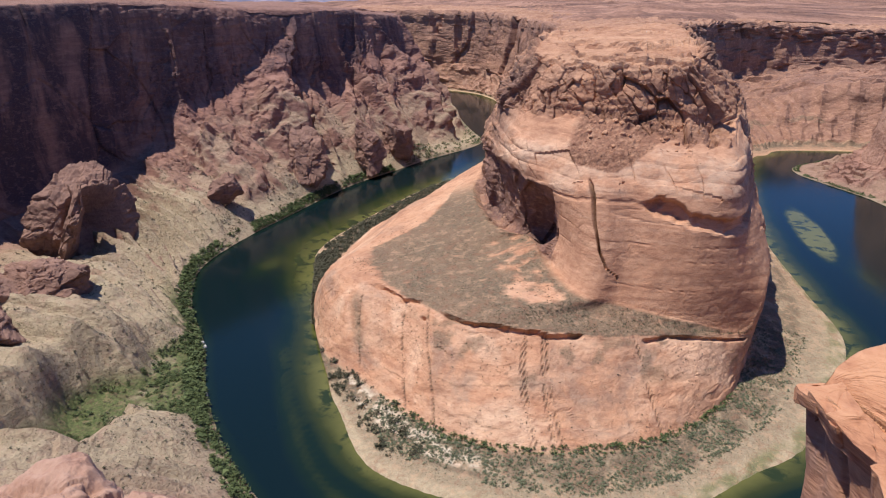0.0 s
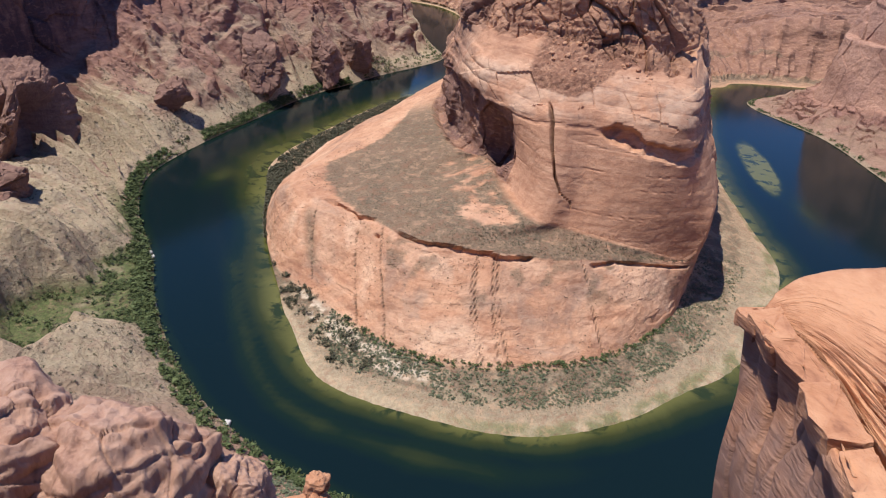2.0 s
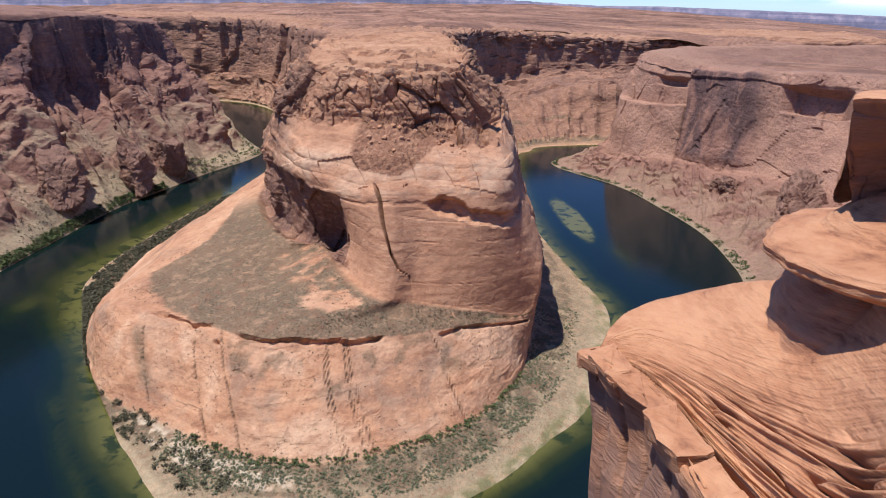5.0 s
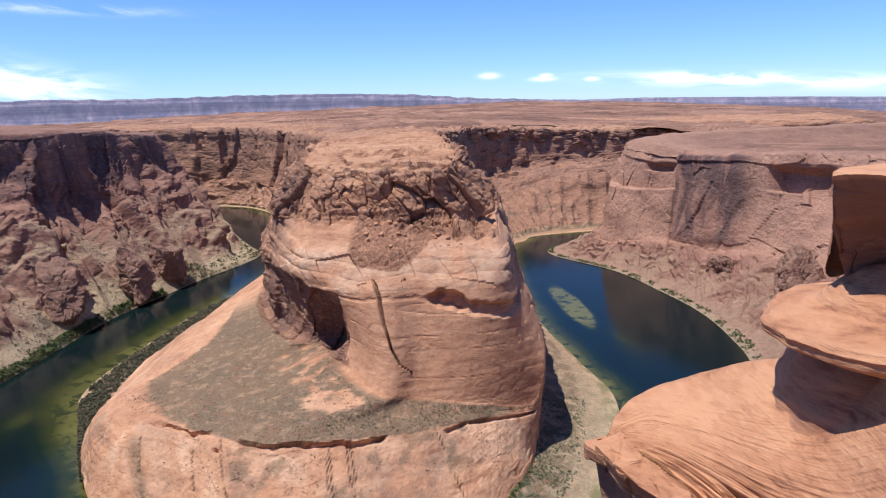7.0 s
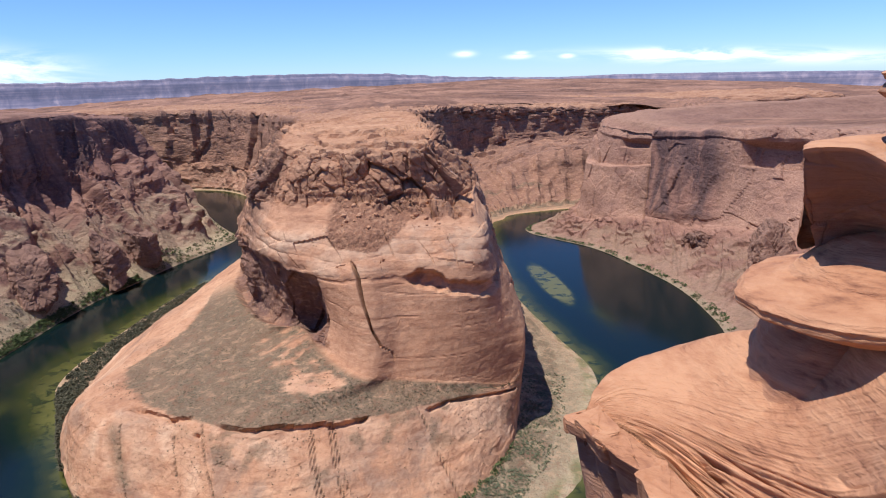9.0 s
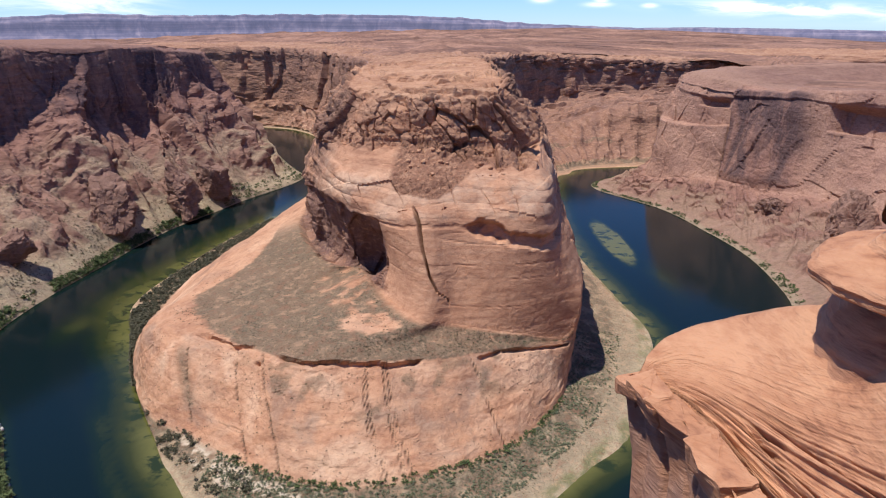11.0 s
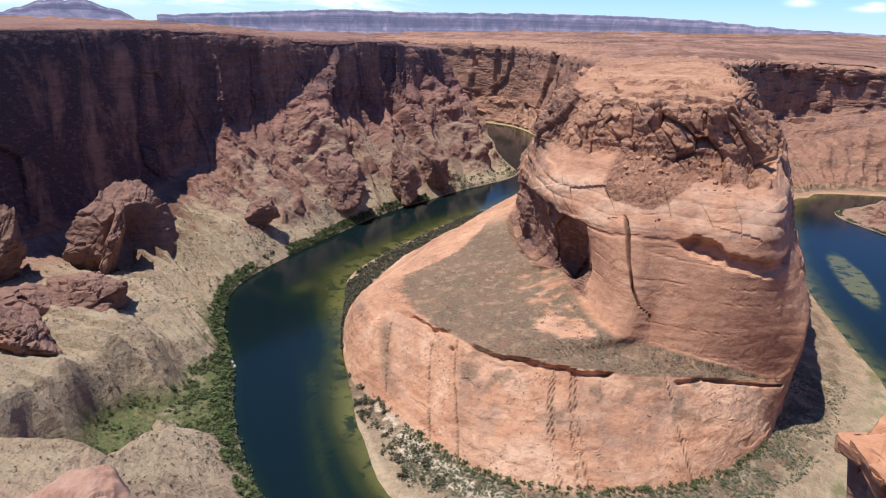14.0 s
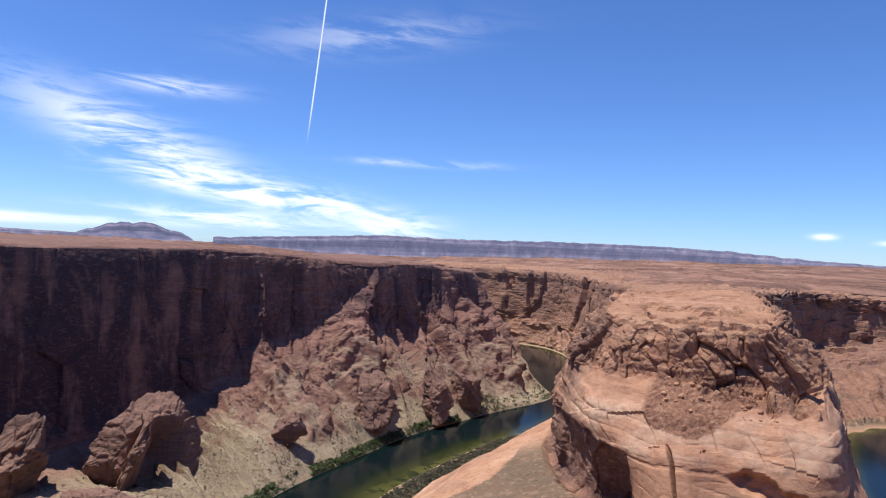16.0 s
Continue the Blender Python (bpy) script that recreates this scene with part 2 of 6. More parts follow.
class Net:
    """Short hand for node trees."""

    def __init__(self, name):
        self.m, self.n, self.l, self.bsdf = material(name)

    def put(self, socket, value):
        if isinstance(value, bpy.types.NodeSocket):
            self.l.new(value, socket)
        else:
            socket.default_value = value

    def pos(self, sx=1.0, sy=1.0, sz=1.0):
        g = self.n.new("ShaderNodeNewGeometry")
        v = self.n.new("ShaderNodeVectorMath")
        v.operation = "MULTIPLY"
        self.l.new(g.outputs["Position"], v.inputs[0])
        v.inputs[1].default_value = (sx, sy, sz)
        return v.outputs[0]

    def local(self, sx=1.0, sy=1.0, sz=1.0):
        g = self.n.new("ShaderNodeTexCoord")
        v = self.n.new("ShaderNodeVectorMath")
        v.operation = "MULTIPLY"
        self.l.new(g.outputs["Object"], v.inputs[0])
        v.inputs[1].default_value = (sx, sy, sz)
        return v.outputs[0]

    def normal_z(self):
        g = self.n.new("ShaderNodeNewGeometry")
        s = self.n.new("ShaderNodeSeparateXYZ")
        self.l.new(g.outputs["Normal"], s.inputs[0])
        return s.outputs[2]

    def noise(self, vec, scale, detail=5.0, rough=0.55, warp=0.0):
        t = self.n.new("ShaderNodeTexNoise")
        self.l.new(vec, t.inputs["Vector"])
        t.inputs["Scale"].default_value = scale
        t.inputs["Detail"].default_value = detail
        t.inputs["Roughness"].default_value = rough
        t.inputs["Distortion"].default_value = warp
        return t.outputs["Fac"]

    def cells(self, vec, scale, feature="F1"):
        t = self.n.new("ShaderNodeTexVoronoi")
        t.feature = feature
        self.l.new(vec, t.inputs["Vector"])
        t.inputs["Scale"].default_value = scale
        return t.outputs["Distance"]

    def attr(self, name):
        a = self.n.new("ShaderNodeAttribute")
        a.attribute_name = name
        return a.outputs["Fac"]

    def math(self, op, a, b=0.0, c=0.0, clamp=False):
        q = self.n.new("ShaderNodeMath")
        q.operation, q.use_clamp = op, clamp
        for s, v in zip(q.inputs, (a, b, c)):
            self.put(s, v)
        return q.outputs[0]

    def step(self, a, b, x):
        r = self.n.new("ShaderNodeMapRange")
        r.interpolation_type = "SMOOTHSTEP"
        self.put(r.inputs["Value"], x)
        r.inputs["From Min"].default_value, r.inputs["From Max"].default_value = a, b
        return r.outputs[0]

    def mix(self, fac, a, b):
        q = self.n.new("ShaderNodeMix")
        q.data_type = "RGBA"
        self.put(q.inputs["Factor"], fac)
        for s, v in ((q.inputs["A"], a), (q.inputs["B"], b)):
            self.put(q.inputs[6] if s == q.inputs["A"] else q.inputs[7], v if isinstance(v, bpy.types.NodeSocket) else (*v, 1.0))
        return q.outputs[2]

    def ramp(self, fac, *stops):
        r = self.n.new("ShaderNodeValToRGB")
        e = r.color_ramp.elements
        while len(e) < len(stops):
            e.new(0.5)
        for k, (at, col) in enumerate(stops):
            e[k].position, e[k].color = at, (*col, 1.0)
        self.put(r.inputs["Fac"], fac)
        return r.outputs["Color"]

    def bump(self, height, strength, distance):
        b = self.n.new("ShaderNodeBump")
        b.inputs["Distance"].default_value = distance
        self.put(b.inputs["Height"], height)
        self.put(b.inputs["Strength"], strength)
        self.l.new(b.outputs["Normal"], self.bsdf.inputs["Normal"])

    def done(self, colour, rough=0.9, spec=0.2):
        self.put(self.bsdf.inputs["Base Color"], colour)
        self.put(self.bsdf.inputs["Roughness"], rough)
        self.put(self.bsdf.inputs["Specular IOR Level"], spec)
        return self.m


def canyon_rock(name, light, mid, dark, varnish_and_shade=(0.095, 0.06, 0.055), pale=(0.70, 0.46, 0.305)):
    """Bedded sandstone seen from far: masks scrub, varnish_and_shade, sand and soil say where dry brush, dark desert
    varnish with painted shade, pale sand and red rubble lie."""
    k = Net(name)
    beds = k.noise(k.pos(0.010, 0.010, 0.11), 1.0, 5, 0.65, 1.2)
    patch = k.noise(k.pos(), 0.022, 6, 0.6)
    grain = k.noise(k.pos(), 0.35, 6, 0.7)
    col = k.ramp(k.math("ADD", k.math("MULTIPLY", beds, 0.55), k.math("MULTIPLY", patch, 0.45)), (0.30, dark), (0.48, mid), (0.66, light))
    col = k.mix(k.math("MULTIPLY", k.step(0.55, 0.8, grain), 0.35), col, dark)
    streak = k.noise(k.pos(0.022, 0.022, 0.006), 1.0, 6, 0.60, 0.6)
    var = k.math("MULTIPLY", k.attr("varnish_and_shade"), k.step(0.38, 0.58, k.math("ADD", k.math("MULTIPLY", streak, 0.75), k.math("MULTIPLY", patch, 0.25))))
    col = k.mix(var, col, varnish_and_shade)
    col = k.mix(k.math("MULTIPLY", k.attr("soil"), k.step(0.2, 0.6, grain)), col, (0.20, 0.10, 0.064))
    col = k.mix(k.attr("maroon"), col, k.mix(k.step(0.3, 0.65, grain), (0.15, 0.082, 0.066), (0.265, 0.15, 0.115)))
    sandy = k.mix(k.step(0.35, 0.7, grain), (0.46, 0.365, 0.235), (0.345, 0.27, 0.17))
    blotch = k.noise(k.pos(1, 1, 1.6), 0.018, 7, 0.62, 0.6)
    col = k.mix(k.math("MULTIPLY", k.attr("mottle"), k.math("MULTIPLY", k.step(0.50, 0.66, blotch), 0.65)), col, pale)
    col = k.mix(k.math("MULTIPLY", k.attr("mottle"), k.math("MULTIPLY", k.step(0.48, 0.34, blotch), 0.7)), col, (0.30, 0.19, 0.135))
    col = k.mix(k.attr("sand"), col, sandy)
    col = k.mix(k.attr("pale"), col, (0.60, 0.49, 0.36))
    col = k.mix(k.attr("rose"), col, k.mix(k.step(0.35, 0.65, grain), (0.43, 0.24, 0.16), (0.58, 0.345, 0.235)))
    col = k.mix(k.attr("grass"), col, k.mix(k.step(0.4, 0.6, grain), (0.065, 0.095, 0.03), (0.125, 0.15, 0.052)))
    brush = k.noise(k.pos(), 0.55, 4, 0.75)
    tuft = k.cells(k.pos(), 0.42)
    dry = k.mix(k.step(0.42, 0.62, brush), (0.185, 0.138, 0.092), (0.112, 0.092, 0.060))
    scrub = k.math("MULTIPLY", k.attr("scrub"), k.math("ADD", 0.84, k.math("MULTIPLY", k.step(0.35, 0.65, patch), 0.16)))
    col = k.mix(scrub, col, dry)
    dots = k.math("MULTIPLY", k.step(0.24, 0.12, tuft), k.math("MAXIMUM", k.attr("scrub"), k.attr("brush")))
    col = k.mix(k.math("MULTIPLY", dots, 0.75), col, (0.055, 0.062, 0.030))
    seam = k.step(0.05, 0.0, k.cells(k.pos(0.10, 0.10, 0.16), 1.0, "DISTANCE_TO_EDGE"))
    speck = k.noise(k.pos(), 0.9, 5, 0.75)
    wear = k.noise(k.pos(1, 1, 2.2), 0.11, 8, 0.72, 0.4)
    col = k.mix(k.math("MULTIPLY", k.step(0.50, 0.62, wear), 0.38), col, dark)
    col = k.mix(k.math("MULTIPLY", k.step(0.50, 0.38, wear), 0.30), col, light)
    col = k.mix(k.math("MULTIPLY", k.step(0.57, 0.68, speck), 0.45), col, dark)
    col = k.mix(k.math("MULTIPLY", k.step(0.43, 0.32, speck), 0.18), col, light)
    col = k.mix(k.math("MULTIPLY", k.math("MULTIPLY", seam, k.step(0.5, 0.62, patch)), 0.4), col, dark)
    col = k.mix(k.attr("seam"), col, (0.085, 0.062, 0.042))
    tufts = k.math("MULTIPLY", k.step(0.17, 0.10, k.cells(k.pos(), 0.20)), k.math("MULTIPLY", k.attr("mottle"), k.step(0.45, 0.55, patch)))
    col = k.mix(k.math("MULTIPLY", tufts, 0.7), col, (0.09, 0.075, 0.045))
    k.bump(k.math("ADD", k.math("MULTIPLY", beds, 0.6), k.math("ADD", k.math("ADD", grain, k.math("MULTIPLY", wear, 1.6)), k.math("MULTIPLY", k.noise(k.pos(0.25, 0.25, 0.06), 1.0, 5, 0.7), 1.5))), k.math("SUBTRACT", k.math("SUBTRACT", 0.8, k.math("MULTIPLY", k.attr("mottle"), 0.35)), k.math("MULTIPLY", k.attr("smoothed"), 0.5)), 1.5)
    return k.done(col, 0.93, 0.12)


ROCK_BUTTE = canyon_rock("butte_sandstone", (0.625, 0.365, 0.222), (0.495, 0.258, 0.150), (0.28, 0.130, 0.080))
# the purplish dark tone also serves as painted shade on the sheer wall
ROCK_WALL = canyon_rock("wall_sandstone", (0.37, 0.205, 0.152), (0.275, 0.142, 0.107), (0.155, 0.078, 0.064), (0.07, 0.046, 0.052))


def plateau_material():
    k = Net("plateau_slickrock")
    patch = k.noise(k.pos(0.6, 1.6, 1), 0.006, 7, 0.62, 0.5)
    fine = k.noise(k.pos(), 0.09, 6, 0.7)
    col = k.ramp(k.math("ADD", k.math("MULTIPLY", patch, 0.7), k.math("MULTIPLY", fine, 0.3)), (0.38, (0.105, 0.060, 0.046)), (0.49, (0.235, 0.126, 0.088)), (0.60, (0.37, 0.208, 0.143)))
    col = k.mix(k.step(0.60, 0.75, fine), col, (0.15, 0.10, 0.065))
    shelf = k.noise(k.pos(0.5, 1.5, 1), 0.018, 7, 0.65, 0.4)
    col = k.mix(k.math("MULTIPLY", k.step(0.53, 0.63, shelf), 0.7), col, (0.15, 0.088, 0.066))
    k.bump(fine, 0.6, 3.0)
    return k.done(col, 0.95, 0.1)


PLATEAU = plateau_material()


def far_material():
    k = Net("hazy_mesa_rock")
    beds = k.noise(k.pos(0.0015, 0.0015, 0.09), 1.0, 4, 0.6, 0.3)
    gully = k.noise(k.pos(0.014, 0.014, 0.008), 1.0, 7, 0.68, 0.8)
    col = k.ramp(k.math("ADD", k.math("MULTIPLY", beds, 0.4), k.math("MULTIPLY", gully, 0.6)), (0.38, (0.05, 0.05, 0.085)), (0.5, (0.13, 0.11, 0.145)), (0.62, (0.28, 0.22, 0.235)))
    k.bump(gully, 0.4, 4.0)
    # bluish emission, with the blue rock tones, paints distance haze
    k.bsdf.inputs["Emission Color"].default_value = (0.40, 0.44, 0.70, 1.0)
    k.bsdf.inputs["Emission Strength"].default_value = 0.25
    return k.done(col, 1.0, 0.0)


FAR_ROCK = far_material()


def near_rock(name, light, mid, dark, tilt, relief=0.7, depth=0.09):
    """Cross-bedded sandstone near by: fine laminae along the tilt direction."""
    k = Net(name)
    lam = k.noise(k.pos(*tilt), 1.0, 6, 0.68, 0.35)
    lam2 = k.noise(k.pos(tilt[0] * 3, tilt[1] * 3, tilt[2] * 3.4), 1.0, 4, 0.6, 0.2)
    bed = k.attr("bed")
    patch = k.noise(k.pos(), 0.35, 6, 0.6)
    grain = k.noise(k.pos(), 18.0, 4, 0.7)
    f = k.math("ADD", k.math("MULTIPLY", lam, 0.42), k.math("ADD", k.math("MULTIPLY", lam2, 0.2), k.math("MULTIPLY", patch, 0.38)))
    col = k.ramp(f, (0.38, dark), (0.47, mid), (0.58, light))
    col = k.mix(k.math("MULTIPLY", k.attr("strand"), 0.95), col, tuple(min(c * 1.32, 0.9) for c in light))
    # dark laminae; the same tone paints shade into the grooves
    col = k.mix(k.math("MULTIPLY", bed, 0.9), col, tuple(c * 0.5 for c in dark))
    col = k.mix(k.math("MULTIPLY", k.step(0.58, 0.72, grain), 0.3), col, dark)
    # painted shade of steep and undercut sides, plus brown varnish patches
    col = k.mix(k.math("MULTIPLY", k.attr("varnish_and_shade"), k.step(0.3, 0.6, patch)), col, (0.215, 0.125, 0.096))
    k.bump(k.math("ADD", k.math("MULTIPLY", lam, 1.5), k.math("ADD", k.math("MULTIPLY", lam2, 0.8), k.math("MULTIPLY", grain, 0.15))), relief, depth)
    return k.done(col, 0.88, 0.2)


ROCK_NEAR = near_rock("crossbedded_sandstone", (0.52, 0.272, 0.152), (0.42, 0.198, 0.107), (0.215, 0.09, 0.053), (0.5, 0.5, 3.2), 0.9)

ROCK_BROWN = near_rock("brown_slickrock", (0.48, 0.295, 0.205), (0.39, 0.22, 0.148), (0.23, 0.12, 0.085), (0.55, 0.55, 0.13), 0.8, 0.3)


def water_material():
    k = Net("river_water")
    shallow = k.attr("shallow")
    drift = k.noise(k.pos(), 0.014, 5, 0.6, 0.8)
    weed = k.noise(k.pos(), 0.05, 5, 0.6, 0.5)
    s = k.math("ADD", shallow, k.math("MULTIPLY", k.math("SUBTRACT", drift, 0.5), 0.45))
    col = k.ramp(s, (0.15, (0.004, 0.011, 0.012)), (0.42, (0.007, 0.016, 0.010)), (0.64, (0.030, 0.036, 0.011)), (0.92, (0.115, 0.11, 0.032)))
    col = k.mix(k.math("MULTIPLY", k.step(0.5, 0.62, weed), k.step(0.45, 0.7, s)), col, (0.022, 0.032, 0.012))
    rip = k.noise(k.pos(), 0.5, 3, 0.5)
    k.bump(rip, 0.05, 0.5)
    return k.done(col, 0.12, 0.13)


WATER = water_material()


def leaf_material(name, a, b):
    k = Net(name)
    g = k.n.new("ShaderNodeNewGeometry")
    o = k.n.new("ShaderNodeObjectInfo")
    mixed = k.math("FRACT", k.math("ADD", g.outputs["Random Per Island"], o.outputs["Random"]))
    k.bsdf.inputs["Subsurface Weight"].default_value = 0.0
    return k.done(k.mix(mixed, a, b), 0.8, 0.15)


LEAF_GREEN = leaf_material("willow_leaves", (0.045, 0.062, 0.024), (0.125, 0.15, 0.058))
LEAF_SAGE = leaf_material("sage_leaves", (0.10, 0.115, 0.062), (0.17, 0.175, 0.105))
LEAF_DRY = leaf_material("tamarisk_twigs", (0.050, 0.052, 0.030), (0.115, 0.10, 0.062))



def pale_stone():
    k = Net("bleached_stone")
    n = k.noise(k.local(), 2.5, 5, 0.6)
    return k.done(k.ramp(n, (0.35, (0.42, 0.38, 0.33)), (0.65, (0.70, 0.66, 0.60))), 0.9, 0.2)


PALE_STONE = pale_stone()

# ---------- the canyon's outer wall: shore, talus, cliff foot, half height, rim ----------
OUTER, INNER = [], []


def outer(shore, talus, foot, half, rim):
    """One section of the outer bank; the plateau runs on from the rim away from the bend."""
    r = np.array(rim, float)
    if r[0] > 430 and r[1] > 800:
        away = np.array([950.0, 1150.0]) - r[:2]
        back = [(*(r[:2] + away * 0.25), r[2] + 3), (*(r[:2] + away * 0.6), 195), (*(r[:2] + away * 0.97), 178)]
    else:
        way = r[:2] - (0, 600)
        way /= np.hypot(*way)
        far = way * 4900 + (0, 300)
        if r[0] > 400:
            back = [(*(r[:2] + way * 90), r[2] - 6), (*(r[:2] + way * 900), r[2] - 45), (*far, 195)]
        end = float(np.interp(math.degrees(math.atan2(far[0], far[1])), [-75, -50, -44, -40, -37], [285, 278, 262, 240, 222]))
        back = back if r[0] > 400 else [(*(r[:2] + way * 90), r[2] + 2), (*(r[:2] + way * 900), max(r[2] * 0.6 + end * 0.4 - 6, 232)), (*far, end)]
    s = np.array(shore, float)
    t = np.array(talus[:2], float)
    bed = s + (s - t) / (np.hypot(*(s - t)) + 1e-6) * 8
    OUTER.append([(*bed, -3), (*shore, 0.5), talus, foot, half, rim, *back])


outer((-1050, 2080), (-1060, 2030, 40), (-1070, 1990, 100), (-1075, 1980, 170), (-1080, 1960, 240))
outer((-650, 2010), (-700, 1960, 40), (-740, 1930, 100), (-760, 1920, 170), (-800, 1900, 243))
outer((-470, 1700), (-540, 1690, 40), (-600, 1690, 100), (-620, 1690, 170), (-660, 1690, 246))
outer((-330, 1450), (-420, 1480, 55), (-508, 1508, 145), (-522, 1518, 200), (-540, 1530, 246))
outer((-292, 1340), (-360, 1360, 26), (-474, 1402, 160), (-488, 1412, 205), (-500, 1420, 245))
outer((-358, 1174), (-405, 1195, 44), (-515, 1242, 168), (-532, 1252, 215), (-545, 1260, 261))
outer((-388, 1085), (-438, 1105, 40), (-530, 1140, 112), (-547, 1151, 190), (-560, 1160, 263))
outer((-426, 972), (-488, 998, 62), (-562, 1040, 165), (-578, 1052, 215), (-590, 1060, 265))
outer((-448, 820), (-515, 840, 46), (-652, 887, 130), (-668, 894, 200), (-680, 900, 278))
outer((-462, 690), (-540, 715, 42), (-686, 775, 62), (-702, 786, 185), (-715, 795, 280))
outer((-455, 600), (-545, 640, 42), (-702, 710, 54), (-717, 719, 185), (-730, 725, 279))
outer((-410, 520), (-520, 560, 40), (-715, 628, 38), (-733, 635, 185), (-745, 640, 279))
outer((-350, 452), (-470, 485, 46), (-728, 538, 36), (-747, 546, 180), (-760, 550, 279))
outer((-305, 388), (-430, 395, 56), (-720, 400, 52), (-752, 400, 180), (-770, 400, 281))
outer((-250, 328), (-340, 300, 45), (-520, 250, 100), (-660, 210, 190), (-710, 190, 285))
outer((-188, 281), (-250, 215, 48), (-340, 130, 100), (-430, 40, 200), (-470, 0, 286))
outer((-105, 247), (-140, 180, 45), (-170, 100, 108), (-190, 40, 205), (-200, -10, 284))
outer((-3, 236), (-3, 178, 45), (-3, 105, 105), (-3, 40, 200), (-3, -8, 280))
outer((60, 246), (80, 185, 45), (110, 105, 105), (130, 45, 200), (150, -5, 284))
outer((110, 275), (160, 215, 45), (220, 135, 105), (260, 80, 200), (300, 30, 285))
outer((220, 420), (300, 375, 40), (400, 320, 100), (450, 290, 190), (500, 260, 275))
outer((330, 560), (430, 540, 30), (560, 540, 80), (620, 530, 170), (680, 520, 240))
outer((391, 679), (475, 725, 16), (600, 810, 60), (650, 870, 140), (680, 905, 206))
outer((411, 770), (480, 850, 18), (555, 965, 58), (578, 990, 140), (592, 1008, 204))
outer((418, 870), (455, 940, 16), (510, 1075, 46), (530, 1098, 130), (548, 1116, 199))
outer((404, 980), (435, 1045, 15), (478, 1145, 44), (494, 1165, 120), (512, 1182, 198))
outer((375, 1113), (398, 1150, 10), (430, 1200, 34), (444, 1225, 110), (466, 1250, 206))
outer((296, 1258), (335, 1256, 6), (398, 1262, 24), (418, 1275, 110), (448, 1300, 212))
outer((330, 1335), (370, 1332, 12), (420, 1325, 40), (440, 1332, 110), (480, 1340, 214))
outer((450, 1400), (470, 1385, 15), (505, 1375, 60), (525, 1375, 120), (565, 1380, 218))
outer((750, 1440), (765, 1420, 20), (790, 1405, 70), (810, 1405, 140), (840, 1400, 224))
outer((1250, 1480), (1260, 1455, 20), (1270, 1430, 80), (1280, 1425, 150), (1290, 1420, 230))
dense = [0.35, 0.4, 0.6, 0.9, 1, 1.1, 1.2, 1.3, 1.3, 1.3, 1.2, 1.1, 1, 0.7, 0.4, 0.4, 0.5, 0.5, 0.4, 0.25, 0.3, 0.7, 1, 1, 1, 1.1, 1.3, 1.2, 0.8, 0.5, 0.2]
g, v, u = sheet(OUTER, 1300, (3, 40, 46, 50, 60, 26, 24, 14), dense, 0.55)
p = g.reshape(-1, 3).copy()
n = grid_normals(g)
if n[..., 2].mean() < 0:
    n = -n
vv = np.repeat(v, g.shape[1])
uu = np.tile(u, g.shape[0])
cliff = smooth(2.7, 3.1, vv) * (1 - smooth(4.95, 5.15, vv))
talus = smooth(0.9, 1.4, vv) * (1 - smooth(2.7, 3.1, vv))
top = smooth(4.95, 5.3, vv)
nf = n.reshape(-1, 3)
back = 1 - smooth(3.6, 4.6, uu)
fins = smooth(3.2, 4.5, uu) * (1 - smooth(8.4, 9.2, uu))
massive = smooth(8.6, 9.4, uu) * (1 - smooth(14.0, 16.0, uu))
east = smooth(20.5, 21.5, uu)
home = smooth(14.6, 15.6, uu) * (1 - smooth(20.0, 21.0, uu))
push = rock_relief(p, cliff * (1 - 0.72 * massive - 0.4 * east - 0.3 * fins), 1.0 - 0.85 * massive - 0.9 * east - 0.6 * fins - 0.85 * back, 1.0 - 0.8 * massive - 0.6 * east)
# great buttresses and fins of the wall up-river, huge slabs of the sheer wall
lean = p + np.stack([0.35 * (p[:, 2] - 180), -0.25 * (p[:, 2] - 180), 0 * p[:, 2]], 1)
lean2 = p + np.stack([0.5 * (p[:, 2] - 100), -0.75 * (p[:, 2] - 100), 0 * p[:, 2]], 1)
fin_zone = fins * smooth(2.0, 2.6, vv) * (1 - smooth(4.95, 5.15, vv))
fade = 1 - 0.8 * smooth(4.2, 4.95, vv)
# (column at the top, column at the foot, top row, half width at the top and at the foot, how far it stands out)
for top_u, foot_u, top_v, wide0, wide1, out in ((6.52, 7.25, 5.02, 0.05, 0.50, 46), (5.72, 5.15, 4.75, 0.03, 0.16, 26), (6.12, 6.20, 4.45, 0.02, 0.20, 24), (4.55, 4.25, 4.9, 0.05, 0.30, 40), (3.75, 3.6, 5.0, 0.05, 0.30, 40), (8.02, 8.10, 4.6, 0.03, 0.30, 26)):
    fall = ((top_v - vv) / (top_v - 2.5)).clip(0, 1)
    off = (uu - (top_u + (foot_u - top_u) * fall) + 0.05 * gnoise(p / 45.0)) / (wide0 + (wide1 - wide0) * fall)
    off = off + 0.35 * fbm(p / 26.0, 3)
    push += out * fall**0.9 * smooth(1.0, 0.0, np.where(off > 0, off * 0.9, -off * 2.0)) * (vv < top_v) * smooth(1.35, 2.2, vv) * (0.85 + 0.5 * gnoise(p / 38.0))
push += jointed(lean, fin_zone * fade, (46, 46, 260), 4.0, 2.5, 9, 0.05, 0.5) + jointed(lean2, fin_zone * (1 - smooth(3.6, 4.4, vv)), (15, 15, 170), 2.2, 1.6, 19, 0.10, 0.5)
push += jointed(p, cliff * massive, (110, 110, 150), 3.2, 1.6, 5, 0.04)
